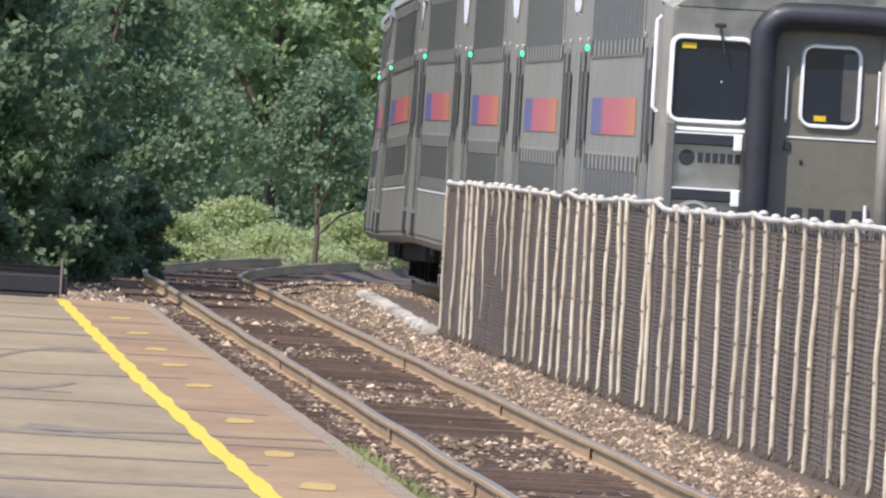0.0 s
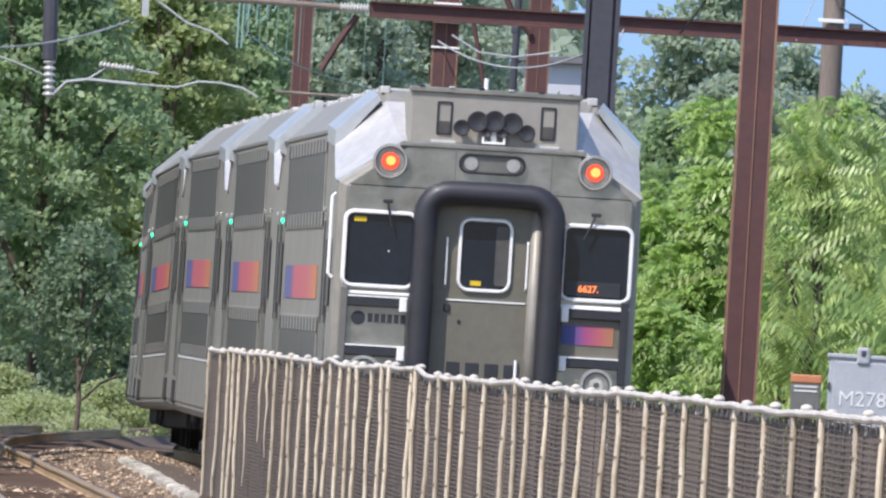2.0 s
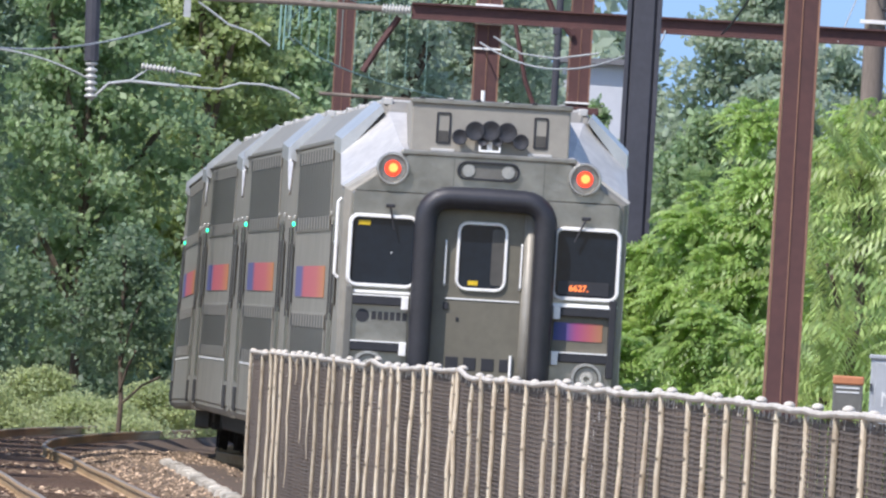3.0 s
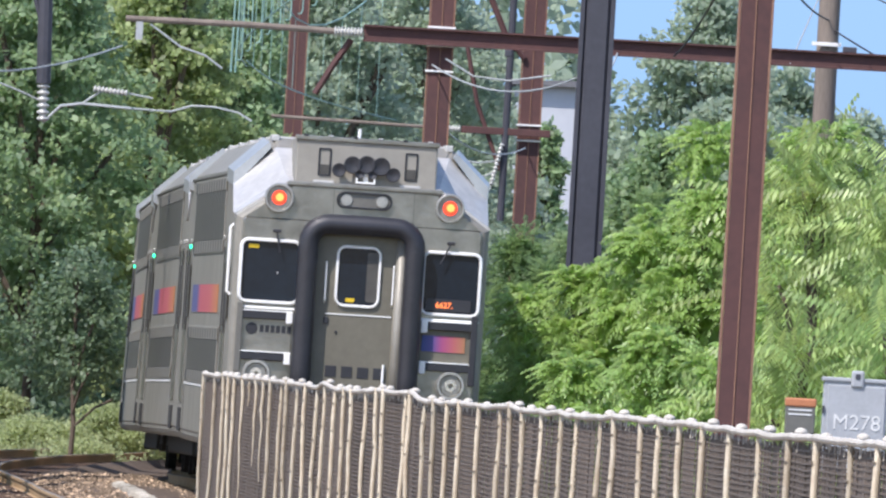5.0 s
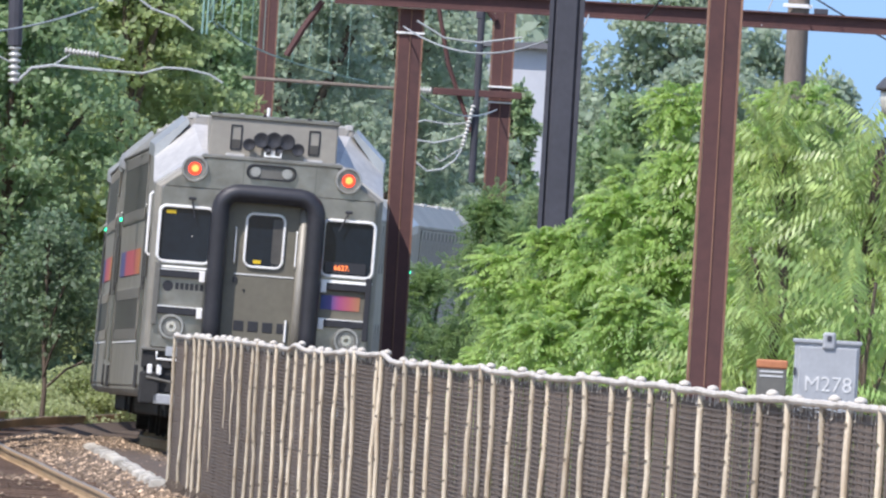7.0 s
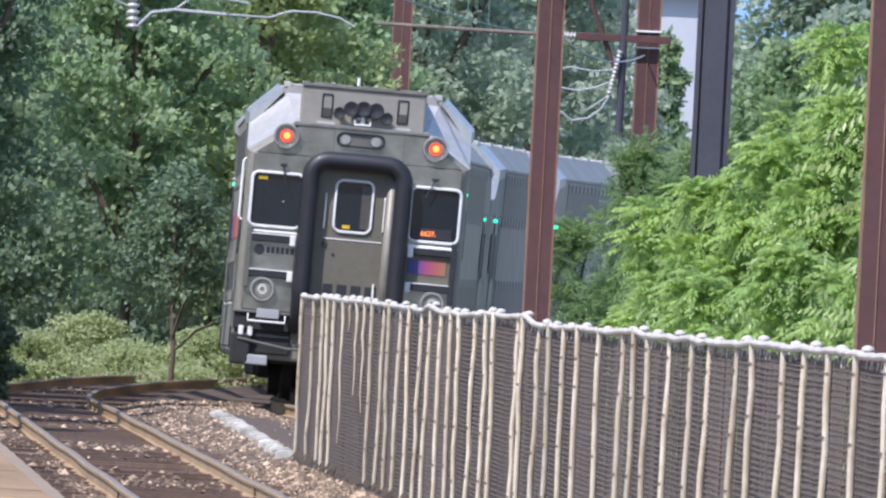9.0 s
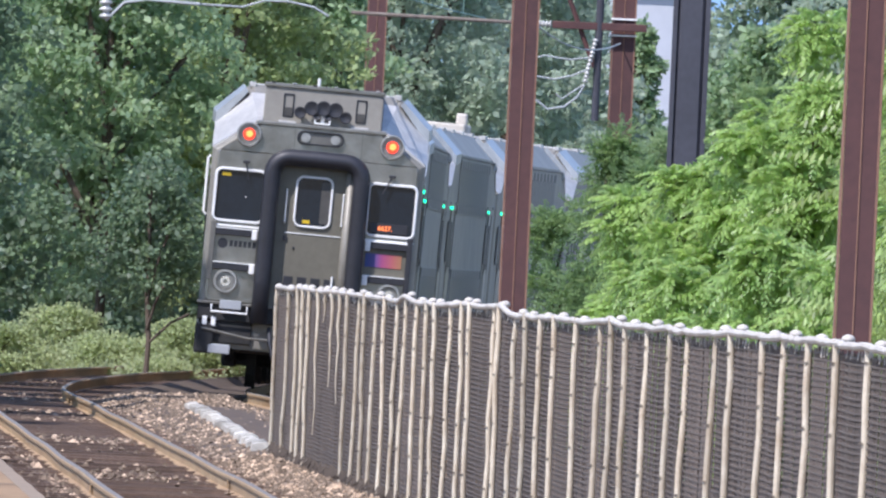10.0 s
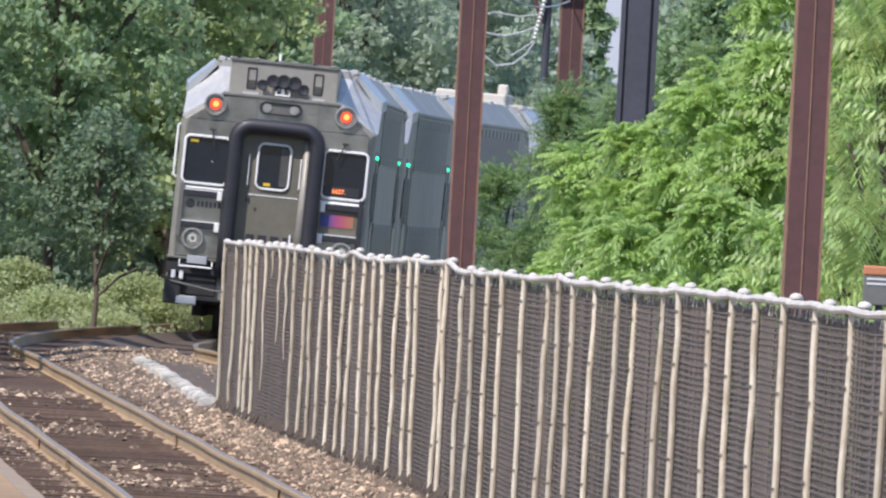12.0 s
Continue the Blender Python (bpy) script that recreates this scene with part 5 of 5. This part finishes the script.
def plant(name, x, y, z0, height, spread, mat, seed, label, count, leaf, low=0.06, bark="bark", depth=None, clumps=46, category="tree", frond=None, fat=1.0, limbs=9, hang=0.35):
    rng = np.random.default_rng(seed)
    t = thing(name, pose(x, y, z0), label, category)
    depth = depth or spread * 0.6
    bm = bmesh.new()
    tube(bm, [(0, 0, -0.3), (0.05, 0, height * 0.25), (-0.05, 0.05, height * 0.55), (0.08, 0, height * 0.85)], 0.009 * height + 0.02, 9, 0.02)
    part("trunk", bm, bark, t)
    cs = []
    for i in range(clumps):
        h = rng.uniform(low, 1.0)
        prof = math.sin(math.pi * min(0.97, (h - low) / (1 - low) * 0.72 + 0.24))
        ang, rr = rng.uniform(0, 2 * math.pi), prof * math.sqrt(rng.uniform(0.05, 1.0))
        q = rng.uniform(0.09, 0.19) * max(spread, 0.7) * fat
        cs.append((spread * rr * math.cos(ang), depth * rr * math.sin(ang), max(height * h * 0.95, q * 0.5), q * rng.uniform(0.9, 1.6), q * 1.1, q * rng.uniform(0.5, 0.85)))
    tips = cs[:limbs]
    cs += [(0, depth * 0.3, height * (low + (1 - low) * k), spread * w, depth * 0.5, height * 0.16) for k, w in ((0.18, 0.62), (0.4, 0.74), (0.62, 0.64), (0.8, 0.42))] if not frond else []
    for c in tips:
        z = max(height * 0.1, c[2] * 0.6)
        bar(t, "limb", [(0, 0, z), (c[0] * 0.5, c[1] * 0.5, (z + c[2]) / 2 + 0.1), (c[0], c[1], c[2])], 0.006 * height, bark, 5)
    v = frond_cloud(cs, count, *frond, rng, hang) if frond else leaf_cloud(cs, count, leaf, rng)
    leaves("crown", v, mat, t)
    return t


def woods():
    far, near = "green tree far behind the tracks, haze put into its leaf colour", "tall leafy tree at the edge of the woods"
    for i, (x, y, h, s, mat, n, lf, low, lab) in enumerate((
            # dark trees beyond the platform end; the second made tall to shade the train
            (-6.9, 322, 8.5, 1.9, "leaf_dark", 30000, 0.11, 0.02, "dark shaded tree beyond the platform end"), (-8.8, 330, 15, 2.2, "leaf_dark", 20000, 0.16, 0.02, "dark shaded tree beyond the platform end"),
            # woods on the outside of the bend
            (-6.6, 420, 10, 2.3, "leaf_dark", 30000, 0.12, 0.10, near), (-3.4, 425, 10.5, 2.4, "leaf_mid", 34000, 0.12, 0.17, near), (-1.2, 432, 11, 2.3, "leaf_olive", 34000, 0.12, 0.16, near),
            (0.4, 458, 10.5, 2.0, "leaf_mid", 30000, 0.12, 0.10, near), (-7.8, 440, 11, 2.6, "leaf_dark", 22000, 0.14, 0.05, near), (-4.4, 465, 12.5, 2.8, "leaf_dark", 20000, 0.17, 0.06, near),
            (-1.4, 470, 13, 2.8, "leaf_dark", 20000, 0.17, 0.06, near), (2.2, 478, 12, 2.6, "leaf_haze", 32000, 0.13, 0.05, near), (4.6, 500, 12.5, 2.6, "leaf_haze", 32000, 0.14, 0.04, far),
            (5.6, 515, 11.2, 2.2, "leaf_haze", 26000, 0.14, 0.04, far), (1.0, 520, 13.5, 3.2, "leaf_haze", 20000, 0.18, 0.04, far), (-3, 520, 14, 3.4, "leaf_dark", 14000, 0.22, 0.04, near),
            (12.3, 532, 9.6, 2.4, "leaf_haze", 24000, 0.16, 0.03, far), (13.0, 590, 13.4, 3.0, "leaf_haze", 42000, 0.15, 0.03, far), (15.6, 600, 11.6, 2.4, "leaf_haze", 22000, 0.16, 0.03, far), (17.4, 600, 10.2, 2.4, "leaf_haze", 20000, 0.16, 0.03, far),
            # rows at x -8.6 and -8.5: added off view, shading the train
            (20.5, 600, 9.2, 2.6, "leaf_haze", 16000, 0.18, 0.03, far), (-10, 470, 12, 3.2, "leaf_dark", 16000, 0.17, 0.03, near), (-13, 400, 11, 3.4, "leaf_dark", 12000, 0.18, 0.03, near), (-8.6, 350, 16.5, 2.3, "leaf_dark", 20000, 0.13, 0.02, near), (-8.5, 368, 17, 2.4, "leaf_dark", 20000, 0.13, 0.02, near),
            (8.6, 425, 7.6, 1.7, "leaf_mid", 26000, 0.11, 0.03, "feathery green tree behind the bushes"), (10.8, 400, 7.0, 1.7, "leaf_mid", 22000, 0.11, 0.03, "feathery green tree behind the bushes"), (7.9, 525, 8.7, 0.85, "leaf_mid", 20000, 0.13, 0.03, "small green tree before the house"), (9.6, 592, 11.6, 2.3, "leaf_haze", 22000, 0.16, 0.03, far))):
        plant("tree", x, y, fall(y) - 0.36, h, s * 1.12, mat, 40 + i, lab, int(n * (0.6 if y > 500 else 0.81)), lf * (0.9 if y > 500 else 0.84), low, clumps=190)
    # tall trees added out of view to throw shade on the bend
    for i in range(9):
        y = 287 + i * 13
        plant("tree", -8.9 + 0.4 * math.sin(i * 2.3), y, fall(y) - 0.36, (18.0 if i > 3 else 16.0 if i > 1 else 12.6) + 0.7 * math.sin(i * 1.7), 2.2, "leaf_dark", 170 + i, "tall unseen tree added to shade the bend", 9500, 0.24, 0.02, clumps=110, limbs=5, depth=3.6 if i > 1 else 1.4)
    # dark slender evergreens by the line
    for i, (x, y, h, s, n) in enumerate(((4.55, 325, 4.6, 0.75, 2600), (3.95, 338, 3.4, 0.85, 2200), (5.3, 330, 5.0, 0.6, 2600), (6.3, 318, 5.3, 0.55, 2000), (4.75, 312, 4.0, 0.55, 1800))):
        plant("evergreen", x, y, fall(y) - 0.36, h, s, "leaf_yew" if i != 2 else "leaf_mid", 70 + i, "dark green feathery evergreen beside the line", n, 0, 0.02, category="evergreen", clumps=80, fat=0.85, frond=(0.34, 7, 0.075, 0.017, 0.9, 0.25, 0.12))
    # bright bushes with feathery leaves
    for i, (x, y, h, s, n) in enumerate(((4.25, 284, 3.6, 0.62, 1000), (4.85, 281, 4.05, 0.8, 1500), (5.55, 280, 4.35, 0.95, 1900), (6.35, 279, 4.95, 1.0, 2100), (7.3, 277, 5.2, 1.1, 1900), (8.5, 275, 5.2, 1.2, 1500),
                                         (4.4, 290, 3.1, 0.6, 1100), (4.6, 272, 2.7, 0.7, 900), (5.5, 268, 3.0, 0.8, 1100), (6.4, 262, 3.1, 0.9, 1100), (7.2, 258, 4.6, 1.0, 1300), (8.3, 256, 4.9, 1.1, 1000), (6.9, 300, 6.0, 1.2, 1300), (8.3, 300, 6.3, 1.3, 1300))):
        plant("bush", x, y, -0.4, h, s, "leaf_bright", 90 + i, "bright green feathery bush behind the fence", int(n * 0.95), 0, 0.02, category="bush", clumps=44, fat=1.3, frond=(0.36, 8, 0.125, 0.026, 0.8, 0.5, 0.11), limbs=5, hang=0.55)
    for i, (x, y, h, s, mat, n) in enumerate(((6.75, 245, 5.2, 0.8, "leaf_lime", 210), (7.5, 241, 5.5, 1.0, "leaf_lime", 260), (6.5, 240, 3.0, 0.7, "leaf_lime", 150), (8.6, 246, 5.8, 1.2, "leaf_lime", 200), (7.4, 236, 3.4, 0.9, "leaf_bright", 170))):
        plant("sumac", x, y, -0.4, h, s, mat, 110 + i, "tree-of-heaven with long drooping feather leaves", int(n * 0.8), 0, 0.05, category="tree", clumps=40, fat=0.6, frond=(1.3, 15, 0.23, 0.023, 1.15, 0.30, 0.03), limbs=10, hang=1.05)
    # low sunlit growth under the far trees
    for i, (x, y, h, s, n) in enumerate(((-3.9, 416, 1.7, 1.1, 9000), (-2.9, 412, 1.15, 1.2, 8000), (-4.9, 410, 1.3, 1.0, 7000), (-1.7, 416, 1.5, 1.2, 9000), (-0.5, 418, 1.6, 1.1, 8000), (0.6, 424, 1.6, 1.0, 7000), (-2.2, 406, 0.7, 1.3, 6000))):
        plant("bush", x, y, fall(y) - 0.36, h * 0.95, s * 1.15, "leaf_pale", 130 + i, "pale sunlit low bush under the trees", int(n * 1.25), 0.045, 0.0, category="bush", clumps=46, fat=1.5, limbs=6)
    for i, (x, y, h, s) in enumerate(((-2.35, 403, 4.2, 1.5),)):
        plant("sapling", x, y, fall(y) - 0.36, h, s, "leaf_dark", 150 + i, "thin-stemmed sapling with drooping dark leaves", 5200, 0.07, 0.4, category="sapling", clumps=30, fat=0.75, limbs=6)
    for i, (x, y, h, s, n) in enumerate(((-6.6, 316, 1.6, 0.8, 8000), (-5.4, 330, 1.9, 0.8, 8000), (-7.8, 312, 1.8, 0.9, 8000), (-4.75, 345, 2.0, 0.7, 7000), (-6, 360, 3.0, 1.3, 12000))):
        plant("bush", x, y, fall(y) - 0.36, h, s, "leaf_dark", 140 + i, "dark green undergrowth beyond the platform end", int(n * 1.3), 0.055, 0.0, category="bush", clumps=40, fat=1.1, limbs=3)

    # closed belt of far woods
    rng = np.random.default_rng(77)
    cs = [(x, 560 + rng.uniform(-8, 8), z, rng.uniform(1.0, 1.8), 2.0, rng.uniform(0.7, 1.3)) for x in np.arange(-26, 9, 1.1) for z in np.arange(0.2, 13.5 + 1.5 * math.sin(x), 1.25)]
    cs += [(x, 640 + rng.uniform(-6, 6), z, rng.uniform(1.0, 1.8), 2.0, rng.uniform(0.7, 1.3)) for x in np.arange(8, 34, 1.2) for z in np.arange(0.2, 7.5 + 1.2 * math.sin(x * 0.8), 1.25)]
    belt = leaves("far_woods", leaf_cloud(cs, 46000, 0.30, rng), "leaf_haze", None, "dense belt of distant woods, haze put into the green")
    belt["category"] = "woods"


woods()


def weeds():
    """Grass tufts by the platform edge and between the rails."""
    rng = np.random.default_rng(5)
    pts = [(platform_edge(y) + rng.normal() * 0.06, y + rng.normal() * 0.8, -0.12) for y in (146, 149, 152, 155, 158, 141, 162) for k in range(5)]
    pts += [(near_line(136) + rng.normal() * 0.14, 136 + rng.normal() * 1.4, -0.2) for k in range(8)]
    n = 4800
    c = np.array(pts)[rng.integers(0, len(pts), n)]
    p = c + rng.normal(size=(n, 3)) * np.array((0.05, 0.4, 0.01))
    a = rng.normal(size=(n, 3)) * 0.5 + np.array((0, 0, 1.0))
    a *= (rng.uniform(0.05, 0.15, n) / np.linalg.norm(a, axis=1))[:, None]
    b = rng.normal(size=(n, 3)) * np.array((1, 1, 0.1))
    b *= 0.008 / np.linalg.norm(b, axis=1)[:, None]
    v = np.stack([p - b, p + b, p + a + b * 0.3, p + a - b * 0.3], 1).reshape(-1, 3)
    ob = leaves("weeds", v, "grass", None, "green grass tufts along the platform edge")
    ob["category"] = "grass"


weeds()

# plain blue summer sky far behind everything
bm = bmesh.new()
rows = [[bm.verts.new((2400 * math.sin(radians(a)), 2400 * math.cos(radians(a)), z)) for a in range(-14, 15, 2)] for z in (-20, 500)]
for i in range(len(rows[0]) - 1):
    bm.faces.new((rows[0][i], rows[0][i + 1], rows[1][i + 1], rows[1][i]))
tagged(part("sky_backdrop", bm, "sky_glow"), "clear pale blue summer sky", "sky", kind="structure")


# ---- ties, piece by piece ----
def ties():
    me = bpy.data.meshes.new("tie")
    bm = boxes((-1.3, 1.3, -0.115, 0.115, -0.17, 0.0))
    bm.to_mesh(me)
    bm.free()
    me.materials.append(M["tie_wood"])
    rng = random.Random(8)
    for i in range(290):
        y = 118 + i * 0.55
        ob = new("tie", me)
        ob.parent = near_track
        ob.matrix_basis = pose(near_line(y) + rng.uniform(-0.05, 0.05), y + rng.uniform(-0.04, 0.04), near_fall(y) - 0.15 + rng.uniform(-0.012, 0.01), 0, rng.uniform(-0.4, 0.4), rng.uniform(-1.5, 1.5))
    bm = bmesh.new()
    for i in range(290, 560):
        y = 118 + i * 0.55
        x = near_line(y)
        box(bm, x - 1.3, x + 1.3, y - 0.115, y + 0.115, near_fall(y) - 0.3, near_fall(y) - 0.15)
    tagged(part("far_ties", bm, "tie_wood", near_track), kind="stuff")


ties()


# ---- movement ----
CAB = [(0.0, 202.0), (0.5, 209.3), (1.0, 215.3), (1.5, 222.0), (2.0, 228.8), (2.5, 235.8), (4.3, 264.5), (5.0, 273.9), (5.5, 281.6), (6.0, 288.8),
       (6.5, 296.2), (7.0, 304.2), (7.5, 312.4), (7.7, 315.4), (9.3, 335.4), (9.5, 338.3), (10.0, 345.9), (10.5, 353.5), (11.0, 361.2), (11.5, 368.9), (12.0, 377.0)]


def cant(y):
    return 2.95 * min(1.0, max(0.0, (y - 264) / 88.0))


def lift(y):
    """The far track rides a little higher towards the bend."""
    return 0.065 * min(1.0, max(0.0, (y - 240) / 20.0)) - 0.025 * min(1.0, max(0.0, (y - 282) / 8.0))


def car_pose(y):
    a, b = y + 3.0, y + 22.0
    slope = (far_line(b) - far_line(a)) / 19.0
    drop = (fall(b) - fall(a)) / 19.0
    place = Matrix.Translation((far_line(a) - 3.0 * slope, y, FAR_UP + lift(y) + fall(a) - 3.0 * drop))
    return place @ pose(0, 0, 0, 0, 0, -math.degrees(math.atan(slope))) @ pose(0, 0, 0, math.degrees(math.atan(drop)), cant(y), 0)


def motions():
    for i, c in enumerate(cars):
        walk(c, [(t, car_pose(y + i * PITCH)) for t, y in CAB])


motions()
